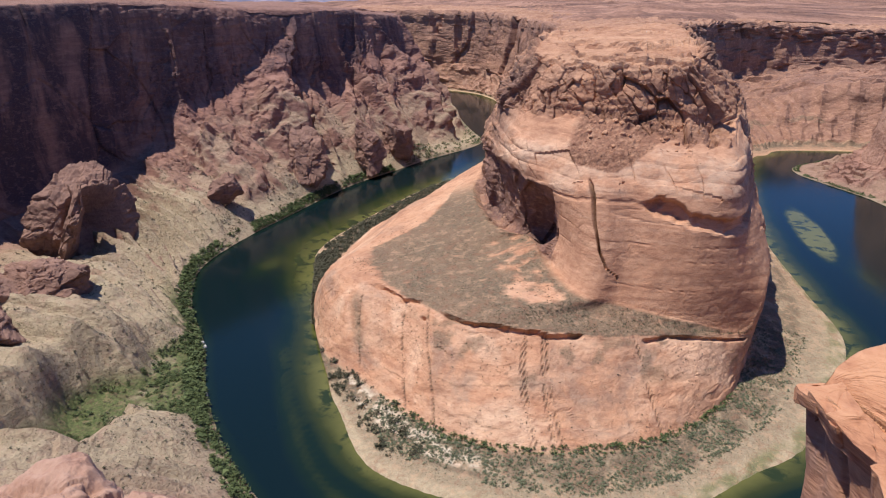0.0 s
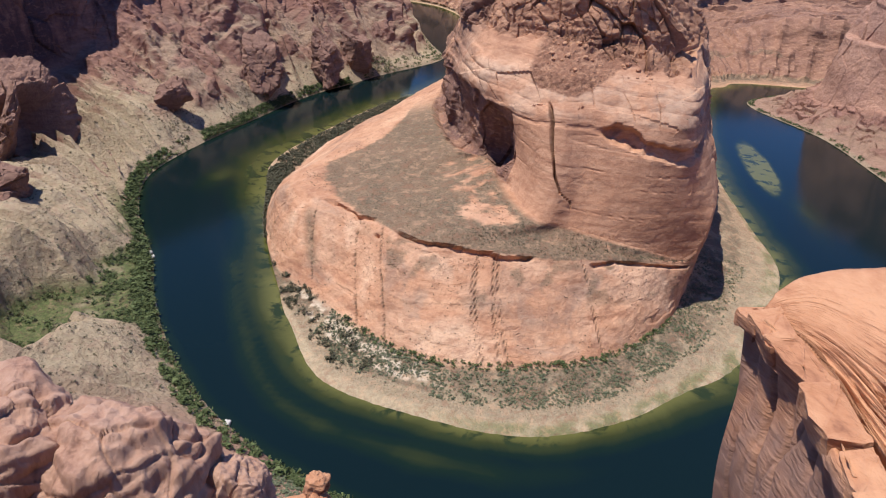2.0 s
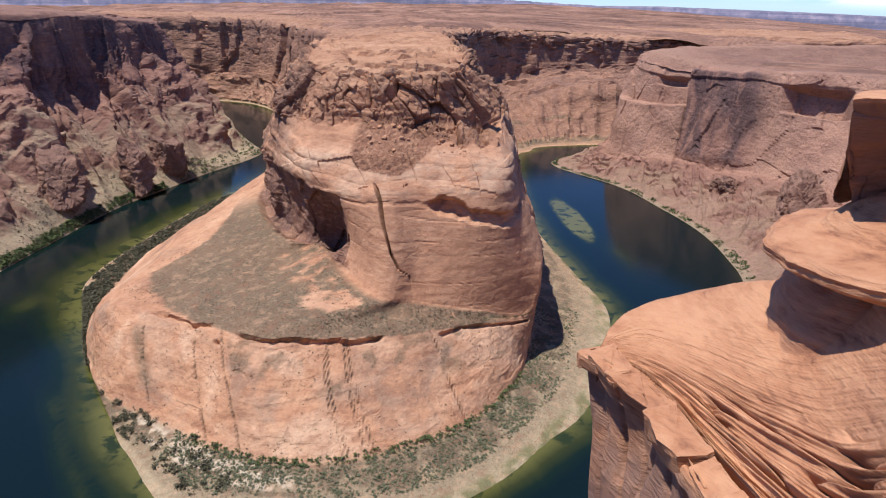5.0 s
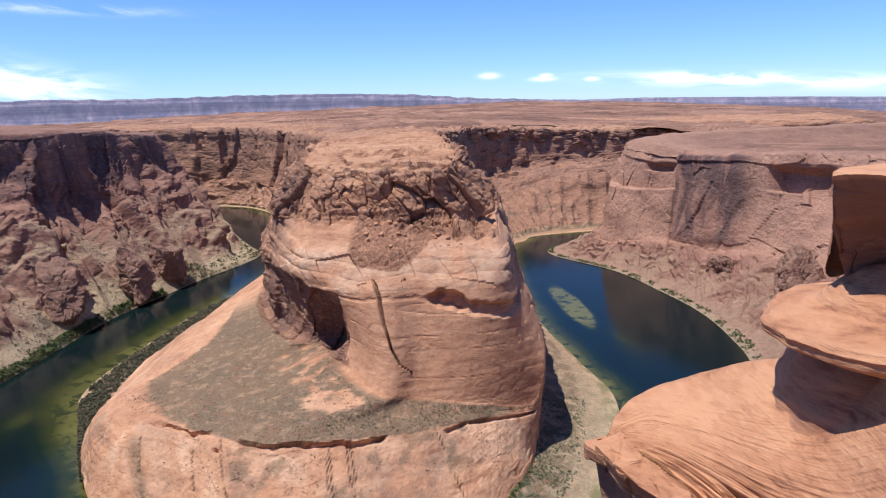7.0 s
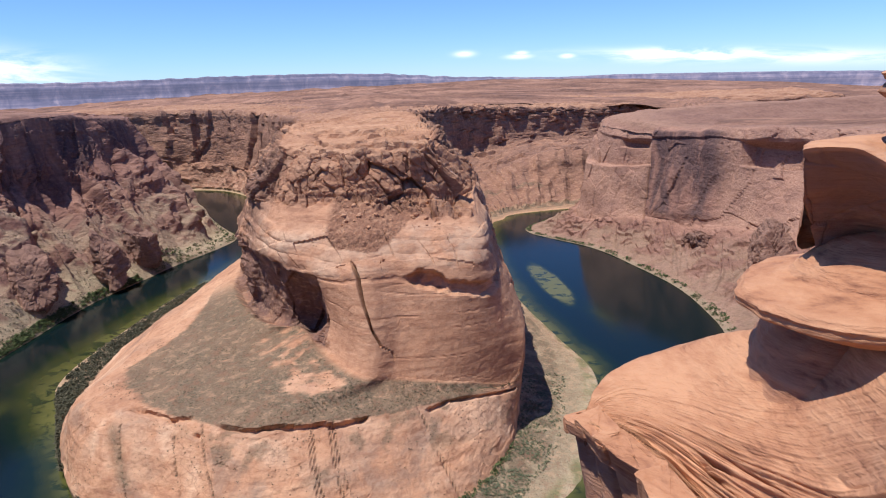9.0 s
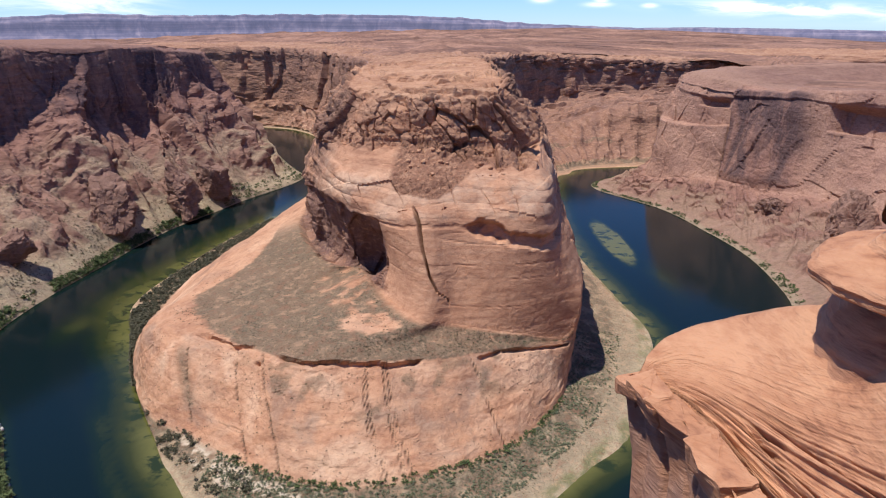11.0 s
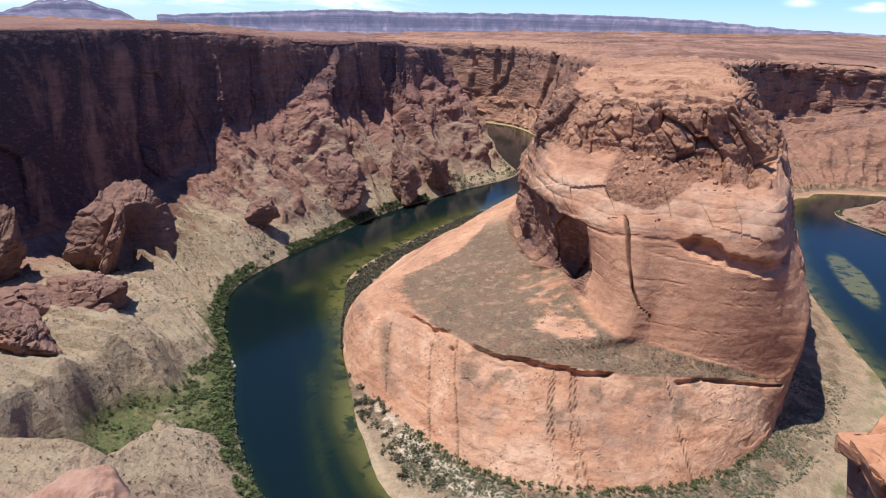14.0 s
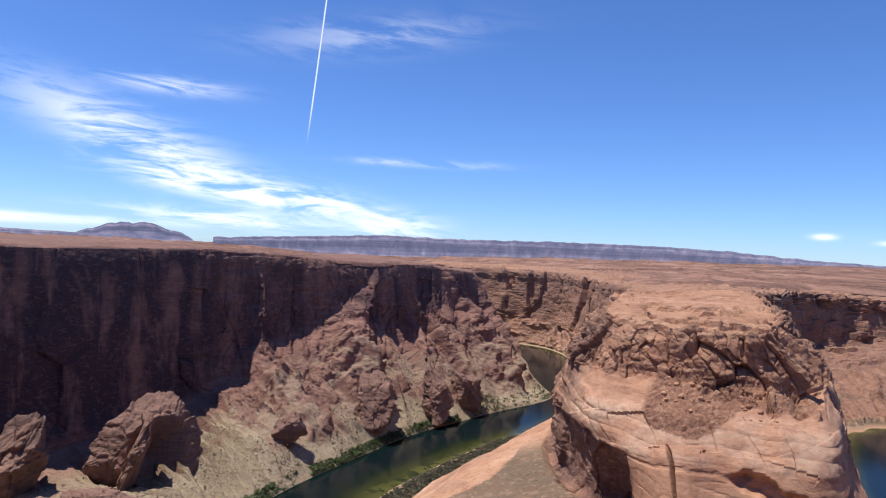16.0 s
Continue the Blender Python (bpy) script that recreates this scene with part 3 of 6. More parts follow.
push += jointed(p, cliff * (1 - massive) * (1 - fins) * (1 - east), (85, 85, 75), 6.0, 0.5, 7, 0.05) + jointed(p, cliff * east, (40, 40, 90), 1.8, 0.35, 17, 0.05) + jointed(p, talus * east * smooth(1.5, 2.2, vv), (18, 18, 14), 2.4, 0.8, 27, 0.10)
push += cliff * fbm(np.stack([p[:, 0] / 90, p[:, 1] / 90, p[:, 2] / 260], 1), 3) * 12 * (1 - 0.65 * massive)
push -= talus * massive * smooth(1.9, 2.4, vv) * 11
# the red block down-river: a ledge with the upper wall set back, a tall corner, a proud varnished wall, an alcove
step_u = smooth(24.93, 24.98, uu + 0.02 * gnoise(p / 12.0)) * (1 - smooth(27.3, 27.8, uu))
push -= step_u * smooth(4.17, 4.24, vv + 0.03 * gnoise(p / 25.0)) * (1 - smooth(5.0, 5.3, vv)) * 17
proud = smooth(23.15, 23.45, uu) * (1 - smooth(24.91, 24.95, uu)) * smooth(2.9, 3.2, vv) * (1 - smooth(4.85, 5.0, vv))
push += proud * 9
push -= np.exp(-((uu - 24.95) / 0.03) ** 2) * cliff * 9
cap = smooth(22.0, 22.5, uu) * (1 - smooth(27.3, 27.8, uu)) * smooth(4.72, 4.78, vv + 0.05 * gnoise(p / 40.0)) * (1 - smooth(5.0, 5.2, vv))
push += cap * (4.0 + 3.0 * gnoise(p / 30.0))
push -= smooth(22.25, 22.4, uu) * (1 - smooth(22.95, 23.1, uu)) * smooth(4.12, 4.2, vv) * (1 - smooth(4.66, 4.74, vv)) * 24
push -= smooth(25.1, 25.3, uu) * (1 - smooth(25.7, 25.9, uu)) * smooth(4.55, 4.6, vv) * (1 - smooth(4.70, 4.74, vv)) * 12
# gullies and spurs of the talus, outcrops in it
gully = ridge(np.stack([uu * 2.9 + 0.25 * gnoise(p / 60.0), vv * 0.35, 0 * uu], 1), 2)
push += talus * (gully**2 * 20 - 8 + fbm(p / 40.0, 5) * 6) * smooth(1.0, 1.9, vv) * (1 - 0.6 * east) * (1 - 0.75 * home)
rib = 1 - np.abs(np.sin(np.pi * (uu * 3.3 + 0.35 * gnoise(p / 70.0) + 0.12 * vv)))
push += talus * massive * (1 - 0.85 * smooth(10.8, 11.8, uu)) * smooth(1.1, 1.6, vv) * (1 - smooth(2.5, 2.9, vv)) * (rib**1.4 * 17 - 5)
crop = talus * smooth(1.35, 1.8, vv) * smooth(0.02, 0.2, fbm(p / 48.0 + 3, 3) + 0.10 * (vv - 2) + 0.08 * east) * (1 - 0.8 * massive)
push += jointed(lean2, crop, (22, 22, 60), 3.2, 1.2, 11, 0.10) + crop * 2.0
push += top * (fbm(p / 60.0, 4) * 3.0 + gnoise(np.stack([p[:, 0] / 70, p[:, 1] / 70, p[:, 2] / 2.0], 1)) * 1.6) + smooth(5.0, 6.3, vv) * fbm(p / 400.0, 3) * 10 * (1 - smooth(7.2, 8, vv)) * (1 - east)
near_cam = np.hypot(p[:, 0], p[:, 1])
push *= smooth(15, 120, near_cam)
p = p + nf * push[:, None]
# a low green cove where a gully meets the river
cove = np.full(len(p), 1e9)
for (ax, ay), (bx, by) in (((-296, 392), (-322, 368)), ((-322, 368), (-360, 346)), ((-360, 346), (-350, 290)), ((-322, 368), (-345, 415))):
    t = (((p[:, 0] - ax) * (bx - ax) + (p[:, 1] - ay) * (by - ay)) / ((bx - ax) ** 2 + (by - ay) ** 2)).clip(0, 1)
    cove = np.minimum(cove, np.hypot(p[:, 0] - ax - t * (bx - ax), p[:, 1] - ay - t * (by - ay)))
cove = (1 - smooth(14, 52, cove + 9 * fbm(p / 30.0, 3))) * (p[:, 2] > 0.8) * (uu < 16)
p[:, 2] = p[:, 2] * (1 - cove) + cove * np.minimum(p[:, 2], 3.5 + 0.8 * fbm(p / 9.0, 3))
g = p.reshape(g.shape)
slope = np.abs(grid_normals(g)[..., 2]).ravel()
left = 1 - smooth(14.0, 18.0, uu)
sand = talus * smooth(0.30 - 0.08 * massive, 0.55 - 0.10 * massive, slope) * (1 - 0.45 * fins * smooth(1.4, 1.9, vv)) * (0.30 + 0.70 * left) * (1 - smooth(2.3, 2.95, vv)) * smooth(-0.6, -0.3, fbm(p / 45.0, 3)) * (1 - 0.75 * crop)
keep_out, v_out, u_out = g, v, u
bank = (1 - smooth(1.05, 1.3, vv))
masks = {
    "sand": ((sand + bank * 0.7) * (1 - 0.85 * home)).clip(0, 1),
    "scrub": (top * 0.25 + bank * 0.3 + talus * massive * 0.12).clip(0, 1),
    "brush": (talus * (0.5 + 0.5 * massive) + bank).clip(0, 1),
    # varnish streaks; the massive term adds painted shade to the sheer wall
    "varnish_and_shade": (cliff * smooth(2.95, 3.2, vv) * (0.35 * left + 0.5 + 0.62 * massive + east * (0.9 * proud - 0.1)) * (1 - 0.3 * back)).clip(0, 2),
    "soil": talus * (1 - left) * 0.45 * (1 - home) * smooth(-0.3, 0.2, fbm(p / 30.0 + 3, 3)),
    "rose": (talus * home * 0.95 + east * (cliff * (1 - 0.8 * proud) + top * (1 - smooth(5.3, 6.2, vv))) * (0.55 + 0.4 * fbm(p / 50.0, 3))).clip(0, 1),
    "grass": np.maximum(smooth(0.55, 0.9, cove) * smooth(-0.4, 0.0, fbm(p / 25.0, 3) + 0.1), (1 - smooth(1.25, 1.5, vv)) * smooth(10.8, 11.4, uu) * (1 - smooth(13.4, 13.9, uu)) * smooth(-0.25, 0.0, fbm(p / 22.0, 3) + 0.1)),
}
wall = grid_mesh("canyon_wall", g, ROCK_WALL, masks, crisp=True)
tagged(wall, "red sandstone canyon wall above pale talus slopes and the river", "canyon wall", kind="structure")


# ---------- the land inside the bend: shore, base, lip of the bench, foot of the tower, tiers, crown, spine ----------
def inner(shore, base, lip, foot, tier, band, rubble, crown, spine):
    s, b = np.array(shore, float), np.array(base[:2], float)
    out = (s - b) / (np.hypot(*(s - b)) + 1e-6)
    if spine[1] <= 1900:
        spine = (12, spine[1], float(np.interp(spine[1], [650, 700, 830, 1100, 1250, 1500, 1900], [246, 247, 249, 251, 246, 238, 234])))
    c, e = np.array(crown, float), np.array(spine, float)
    INNER.append([(*(s + out * 8), -3), (*shore, 0.4), base, lip, foot, tier, band, rubble, crown, tuple(c * 0.6 + e * 0.4 + (0, 0, 1.5)), spine])


inner((-1000, 2150), (-1000, 2158, 6), (-1000, 2172, 42), (-1000, 2186, 80), (-1000, 2194, 122), (-1000, 2200, 160), (-1000, 2206, 196), (-1000, 2214, 236), (-1000, 2600, 240))
inner((-560, 2080), (-558, 2090, 6), (-560, 2104, 42), (-562, 2118, 80), (-565, 2126, 122), (-566, 2132, 160), (-568, 2138, 196), (-570, 2146, 234), (-520, 2600, 240))
inner((-400, 1960), (-394, 1965, 5), (-384, 1976, 30), (-374, 1992, 60), (-366, 2006, 110), (-363, 2012, 150), (-360, 2020, 190), (-355, 2030, 228), (-100, 2400, 236))
inner((-290, 1700), (-284, 1700, 8), (-268, 1700, 35), (-250, 1700, 72), (-240, 1700, 110), (-236, 1700, 150), (-232, 1700, 190), (-224, 1700, 224), (20, 1900, 230))
inner((-212, 1440), (-203, 1432, 8), (-188, 1420, 35), (-172, 1410, 72), (-163, 1404, 120), (-159, 1401, 160), (-155, 1398, 195), (-148, 1393, 234), (0, 1450, 238))
inner((-246, 1141), (-225, 1130, 8), (-202, 1110, 45), (-185, 1085, 65), (-172, 1065, 120), (-162, 1055, 160), (-150, 1045, 200), (-122, 1030, 242), (-10, 1080, 248))
inner((-304, 983), (-268, 955, 10), (-235, 895, 45), (-182, 865, 72), (-166, 845, 125), (-152, 832, 165), (-140, 822, 200), (-106, 806, 242), (-8, 840, 249))
inner((-338, 821), (-300, 790, 10), (-245, 725, 52), (-160, 736, 80), (-146, 706, 146), (-138, 704, 176), (-126, 695, 205), (-98, 694, 240), (-4, 730, 248))
inner((-350, 700), (-305, 655, 10), (-243, 612, 55), (-124, 643, 85), (-118, 632, 148), (-112, 634, 172), (-100, 642, 202), (-80, 656, 236), (0, 690, 247))
inner((-318, 618), (-290, 560, 10), (-256, 548, 52), (-96, 595, 87), (-95, 590, 147), (-90, 590, 168), (-78, 612, 200), (-58, 626, 236), (2, 672, 247))
inner((-222, 438), (-242, 468, 8), (-226, 505, 58), (-66, 588, 86), (-68, 560, 144), (-62, 573, 168), (-52, 600, 198), (-40, 615, 236), (4, 664, 247))
inner((-188, 389), (-190, 427, 9), (-172, 478, 64), (-50, 528, 82), (-42, 532, 144), (-40, 556, 168), (-32, 594, 200), (-25, 606, 236), (6, 658, 247))
inner((-140, 336), (-123, 384, 9), (-112, 440, 66), (-20, 480, 80), (-16, 516, 150), (-18, 545, 170), (-10, 589, 200), (-8, 603, 238), (9, 652, 247))
inner((-60, 321), (-70, 370, 8), (-60, 440, 65), (7, 487, 73), (14, 520, 150), (10, 545, 172), (14, 589, 200), (12, 601, 238), (12, 651, 247))
inner((4, 325), (-2, 385, 8), (-13, 448, 62), (33, 490, 67), (41, 520, 150), (38, 540, 172), (38, 590, 202), (28, 600, 238), (18, 656, 247))
inner((60, 356), (50, 416, 8), (46, 474, 56), (62, 496, 60), (63, 518, 150), (64, 540, 172), (60, 595, 202), (42, 603, 238), (24, 662, 247))
inner((103, 399), (94, 475, 7), (106, 514, 44), (107, 517, 50), (84, 522, 150), (86, 542, 170), (78, 602, 200), (52, 613, 240), (29, 674, 247))
inner((147, 446), (115, 535, 6), (119, 538, 46), (122, 540, 88), (98, 560, 150), (98, 586, 172), (88, 632, 200), (58, 642, 242), (32, 694, 247))
inner((191, 546), (134, 620, 6), (132, 620, 60), (128, 621, 100), (111, 632, 150), (107, 651, 175), (94, 681, 205), (62, 691, 244), (34, 742, 248))
inner((211, 625), (150, 692, 6), (142, 692, 60), (135, 696, 100), (119, 720, 150), (113, 740, 175), (99, 761, 210), (66, 778, 246), (30, 832, 249))
inner((200, 725), (168, 782, 6), (155, 784, 50), (145, 801, 100), (129, 822, 150), (119, 850, 180), (99, 880, 212), (62, 902, 248), (22, 932, 250))
inner((185, 900), (160, 932, 6), (146, 951, 50), (135, 980, 100), (119, 1001, 150), (109, 1021, 180), (93, 1041, 216), (58, 1080, 250), (12, 1102, 251))
inner((200, 1150), (172, 1170, 8), (134, 1203, 48), (102, 1222, 88), (84, 1232, 138), (79, 1235, 172), (73, 1238, 210), (66, 1240, 243), (4, 1252, 246))
inner((235, 1350), (204, 1400, 8), (156, 1438, 38), (114, 1466, 70), (94, 1475, 110), (88, 1479, 155), (83, 1482, 195), (78, 1485, 231), (4, 1505, 238))
inner((268, 1395), (255, 1440, 8), (222, 1520, 40), (182, 1576, 76), (162, 1590, 112), (157, 1594, 155), (153, 1597, 195), (150, 1600, 231), (60, 1800, 236))
inner((300, 1440), (306, 1482, 8), (288, 1560, 42), (268, 1640, 62), (258, 1887, 86), (250, 1899, 140), (246, 1902, 186), (243, 1908, 221), (245, 2300, 226))
inner((420, 1470), (440, 1520, 10), (450, 1590, 60), (453, 1640, 112), (546, 1980, 110), (547, 2011, 134), (548, 2016, 173), (548, 2021, 205), (520, 2400, 226))
inner((740, 1520), (760, 1570, 10), (780, 1620, 50), (795, 1652, 100), (958, 1987, 98), (966, 2028, 120), (970, 2032, 166), (974, 2035, 198), (900, 2300, 226))
inner((1250, 1560), (1260, 1600, 10), (1270, 1650, 50), (1275, 1680, 90), (1278, 1700, 120), (1280, 1710, 150), (1282, 1720, 190), (1285, 1735, 218), (1300, 2000, 236))
dense = [0.3, 0.7, 0.8, 0.8, 0.9, 0.9, 1.0, 1.3, 1.8, 2.2, 2.4, 2.4, 2.4, 2.4, 2.4, 2.3, 2.0, 1.4, 1.0, 0.9, 0.8, 0.7, 0.8, 0.8, 0.8, 0.7, 0.4, 0.2]
g, v, u = sheet(INNER, 1200, (3, 26, 70, 44, 66, 26, 34, 46, 34, 14), dense, 0.6)
p = g.reshape(-1, 3).copy()
n = grid_normals(g)
if n[..., 2].mean() < 0:
    n = -n
nf = n.reshape(-1, 3)
vv = np.repeat(v, g.shape[1])
uu = np.tile(u, g.shape[0])
lower = smooth(1.9, 2.1, vv) * (1 - smooth(2.92, 3.05, vv))
tower = smooth(3.95, 4.1, vv) * (1 - smooth(7.95, 8.1, vv))
bench = smooth(2.95, 3.05, vv) * (1 - smooth(3.85, 4.05, vv))
top = smooth(7.95, 8.2, vv)
front = smooth(7.2, 8.4, uu) * (1 - smooth(17.0, 18.5, uu))
edge_low = np.interp(uu, (10.4, 10.8, 11.2, 12.4, 12.9, 13.4, 13.9), (6.4, 6.0, 5.85, 5.60, 5.82, 6.25, 6.75)) + 0.10 * fbm(p / 9.0, 3)
rubble = smooth(-0.04, 0.06, vv - edge_low) * (1 - smooth(7.0, 7.15, vv)) * smooth(10.4, 10.9, uu + 0.2 * gnoise(p / 12.0)) * (1 - smooth(13.7, 14.0, uu + 0.2 * gnoise(p / 12.0)))
crown_foot = np.interp(uu, (6.5, 7.1, 8.8, 10.2, 12.0, 12.8, 13.8, 14.3, 15.6, 18), (6.6, 6.5, 6.8, 6.95, 6.92, 6.66, 6.56, 6.40, 6.45, 7.0)) + 0.05 * np.sin(uu * 9.0)
crown = smooth(-0.05, 0.05, vv - crown_foot) * (1 - smooth(8.0, 8.15, vv)) * (0.15 + 0.85 * smooth(4.4, 5.4, uu))
calm = front * (1 - crown)
steep = lower * 0.45 * (1 - 0.6 * front) + tower * (1 - 0.72 * calm)
push = rock_relief(p, steep, (1.0 - 0.8 * calm) * (0.2 + 0.8 * smooth(3.6, 5.2, uu)) * (1 - 0.75 * smooth(20.5, 21.6, uu)), 1.0 - 0.6 * calm) - (lower * front * 0.5 + calm * tower * 0.42) * fbm(p / 7.0, 4)
# the crown breaks into leaning blocks; the flanks of the neck are jointed
lean = p + np.stack([0.45 * (p[:, 2] - 215), 0.2 * (p[:, 2] - 215), 0 * p[:, 2]], 1)
big_blocks = crown * (0.35 + 0.65 * smooth(11.6, 12.4, uu))
push += jointed(lean, big_blocks, (24, 24, 40), 6.0, 3.2, 2, 0.16) + jointed(lean, crown, (9, 9, 15), 1.5, 0.7, 6, 0.14)
flank = tower * (1 - front) * smooth(4.6, 5.6, uu) * (1 - smooth(6.4, 7.4, uu) * (1 - smooth(9.0, 10.0, uu)) * (1 - crown))
push += jointed(p, flank, (42, 42, 70), 5.0, 3.0, 4, 0.08) + jointed(p, tower * (1 - smooth(4.6, 5.6, uu)), (75, 75, 420), 9.0, 3.0, 24, 0.06)
# the bright band: thick rounded courses with upright joints
band = smooth(4.95, 5.1, vv) * (1 - smooth(6.1, 6.4, vv)) * front
course = np.abs(np.sin((vv - 4.97) * np.pi * 2.1 + 0.25 * np.sin(uu * 2.3)))
push += band * (course**0.6 * 1.3 - 0.6 + fbm(p / 16.0, 3) * 1.4) + jointed(p, band, (75, 75, 22), 1.8, 0.0, 12, 0.04, 0.5)
for at, slant in ((10.02, -0.90), (9.5, -0.7), (13.08, -0.18), (14.09, -0.21), (14.98, -0.16)):
    push -= band * np.exp(-((uu - at - 1.6 * slant * (vv - 5.0) - 0.10 * gnoise(p / 14.0)) / 0.013) ** 2) * 1.1 * smooth(-0.2, 0.1, gnoise(p / 20.0 + at))
push += rubble * fbm(p / 5.0, 3) * 2.2
terrace = gnoise(np.stack([p[:, 0] / 150, p[:, 1] / 150, (p[:, 2] + fbm(p / 30.0, 3) * 3.5) / 2.6], 1))
push += top * ((smooth(-0.05, 0.05, terrace) - 0.5) * 4.6 + fbm(p / 26.0, 5) * 4.5) + jointed(p, top * front, (16, 11, 6), 1.6, 1.2, 8, 0.15)
push += bench * fbm(p / 22.0, 4) * 1.6
far_side = 1 - smooth(4.6, 5.4, uu) + smooth(20.5, 21.6, uu)
push += far_side * smooth(1.5, 2.0, vv) * (1 - smooth(3.9, 4.2, vv)) * (ridge(np.stack([uu * 5.0, vv * 0.5, 0 * uu], 1) + 0.3 * gnoise(p / 50.0)[:, None], 2) ** 2 * 14 - 5 + fbm(p / 24.0, 4) * 5)
scree = smooth(3.55, 3.95, vv) * (1 - smooth(4.05, 4.40, vv)) * np.exp(-((uu - 10.65) / 0.38) ** 2)
push += scree * (8 + fbm(p / 4.0, 3) * 3.0)
# the ledge along the bench's lip, and joints that run down the lower face
wob = 0.012 * fbm(np.stack([uu * 9.0, 0 * uu, 0 * uu], 1), 3)
step_line = np.zeros(len(p))
for line_u, line_v, deep in (((10.5, 10.9, 11.2, 11.45), (3.04, 2.975, 2.955, 3.02), 2.6), ((11.8, 12.28, 12.45, 12.99, 13.2, 13.47, 13.94), (3.02, 2.985, 3.02, 2.975, 2.995, 2.96, 3.01), 3.4),
                             ((14.70, 14.87, 15.03), (2.955, 2.975, 3.02), 3.0), ((15.0, 15.4, 16.1), (3.02, 2.985, 2.94), 2.6)):
    below = np.interp(uu, line_u, line_v) + wob - vv
    on = smooth(line_u[0] - 0.04, line_u[0] + 0.08, uu) * (1 - smooth(line_u[-1] - 0.08, line_u[-1] + 0.04, uu))
    step_line = np.maximum(step_line, on * smooth(-0.004, 0.004, below) * (1 - smooth(0.025, 0.07, below)) * deep * 1.5 * (0.6 + 0.8 * (gnoise(p / 7.0) + 0.5).clip(0, 1)))
push -= step_line
push += smooth(2.98, 3.02, vv) * (1 - smooth(3.03, 3.12, vv)) * front * fbm(p / 6.0, 3) * 0.8
push -= 5 * np.exp(-((uu - 11.61) / 0.035) ** 2 - ((vv - 2.86) / 0.018) ** 2)
# a low scarp where the bench rises to its upper level
up_line = np.interp(uu, (10.9, 11.25, 11.4, 12.2), (3.9, 3.45, 3.25, 3.05))
push += bench * smooth(-0.02, 0.02, vv - up_line) * smooth(8.0, 9.0, uu) * (1 - smooth(11.45, 11.6, uu)) * 2.2
SEAMS = ((10.72, -0.60), (11.49, -0.55), (11.90, -0.62), (13.23, -0.40), (13.28, -0.40), (13.50, -0.32), (13.57, -0.35), (14.75, -0.34))
seam_all = np.zeros(len(p))
for at, slant in SEAMS:
    seam = np.exp(-((uu - at - slant * (vv - 2.5) - 0.03 * gnoise(p / 18.0)) / 0.012) ** 2) * lower * front * smooth(-0.25, 0.05, fbm(p / 14.0 + at, 3))
    push -= seam * 1.1
    seam_all = np.maximum(seam_all, seam * (0.45 + 0.55 * smooth(-0.1, 0.1, gnoise(p / 2.6))))
push += lower * front * fbm(p / 28.0, 4) * 2.4
shelfy = gnoise(np.stack([p[:, 0] / 60, p[:, 1] / 60, (p[:, 2] + 5 * fbm(p / 35.0, 3)) / 7.0], 1))
push += (lower * front + 0.45 * calm * tower) * (smooth(0.0, 0.05, shelfy) - 0.5) * 0.45 * smooth(-0.1, 0.15, fbm(p / 45.0 + 70, 3))
push += jointed(p, (lower * front + 0.5 * calm * tower * (1 - band)) * smooth(-0.05, 0.2, fbm(p / 40.0 + 33, 3)), (20, 20, 12), 0.32, 0.35, 22, 0.04, 0.6)
push += lower * front * fbm(p / 3.2, 3) * 0.22
# the great crack in the tower's face, the overhang under the bright band, the alcove
line = np.interp(vv, (3.98, 4.24, 4.30, 4.45, 4.67, 4.94, 5.23, 5.73), (13.14, 12.76, 12.45, 12.17, 11.98, 11.86, 11.76, 11.51)) + 0.03 * gnoise(p / 9.0)
crack = np.exp(-((uu - line) / (0.022 + 0.02 * smooth(4.5, 4.9, vv))) ** 2) * smooth(4.10, 4.35, vv) * (1 - smooth(5.15, 5.5, vv)) * (0.30 + 0.70 * smooth(4.2, 4.5, vv))
push -= crack * 15
lines = gnoise(np.stack([p[:, 0] / 180, p[:, 1] / 180, (p[:, 2] + 3 * gnoise(p / 60.0)) / 15.0], 1))
push -= calm * tower * (1 - band) * np.exp(-((lines - 0.05) / 0.025) ** 2) * 0.5 * smooth(-0.2, 0.15, fbm(p / 40.0 + 8, 2))
level = np.interp(uu, (11, 12.8, 13.2, 13.56, 14.1, 14.62, 15.7, 17), (4.97, 4.95, 4.95, 5.0, 4.97, 4.87, 4.86, 4.84)) + 0.03 * gnoise(p / 6.0) + 0.02 * gnoise(np.stack([uu * 3.0, 0 * uu, 0 * uu + 2], 1))
slot = smooth(13.05, 13.6, uu) * (1 - smooth(16.6, 17.2, uu)) * (1 - 0.45 * smooth(14.1, 14.6, uu))
under = smooth(-0.06 - 0.13 * slot, -0.03 - 0.09 * slot, vv - level) * (1 - smooth(-0.015, 0.01, vv - level)) * front
push -= under * (0.8 + 10 * slot * (0.7 + 0.8 * gnoise(p / 9.0)))
push += slot * front * smooth(0.0, 0.03, vv - level) * (1 - smooth(0.05, 0.55, vv - level)) * 2.2
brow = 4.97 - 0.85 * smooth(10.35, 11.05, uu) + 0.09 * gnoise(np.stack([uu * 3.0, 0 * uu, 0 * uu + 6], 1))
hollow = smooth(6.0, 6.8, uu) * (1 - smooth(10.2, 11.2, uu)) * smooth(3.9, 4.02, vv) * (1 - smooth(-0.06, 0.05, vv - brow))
lean_in = 1.0 + 10.0 * ((brow - vv) / 0.95).clip(0, 1) ** 0.8
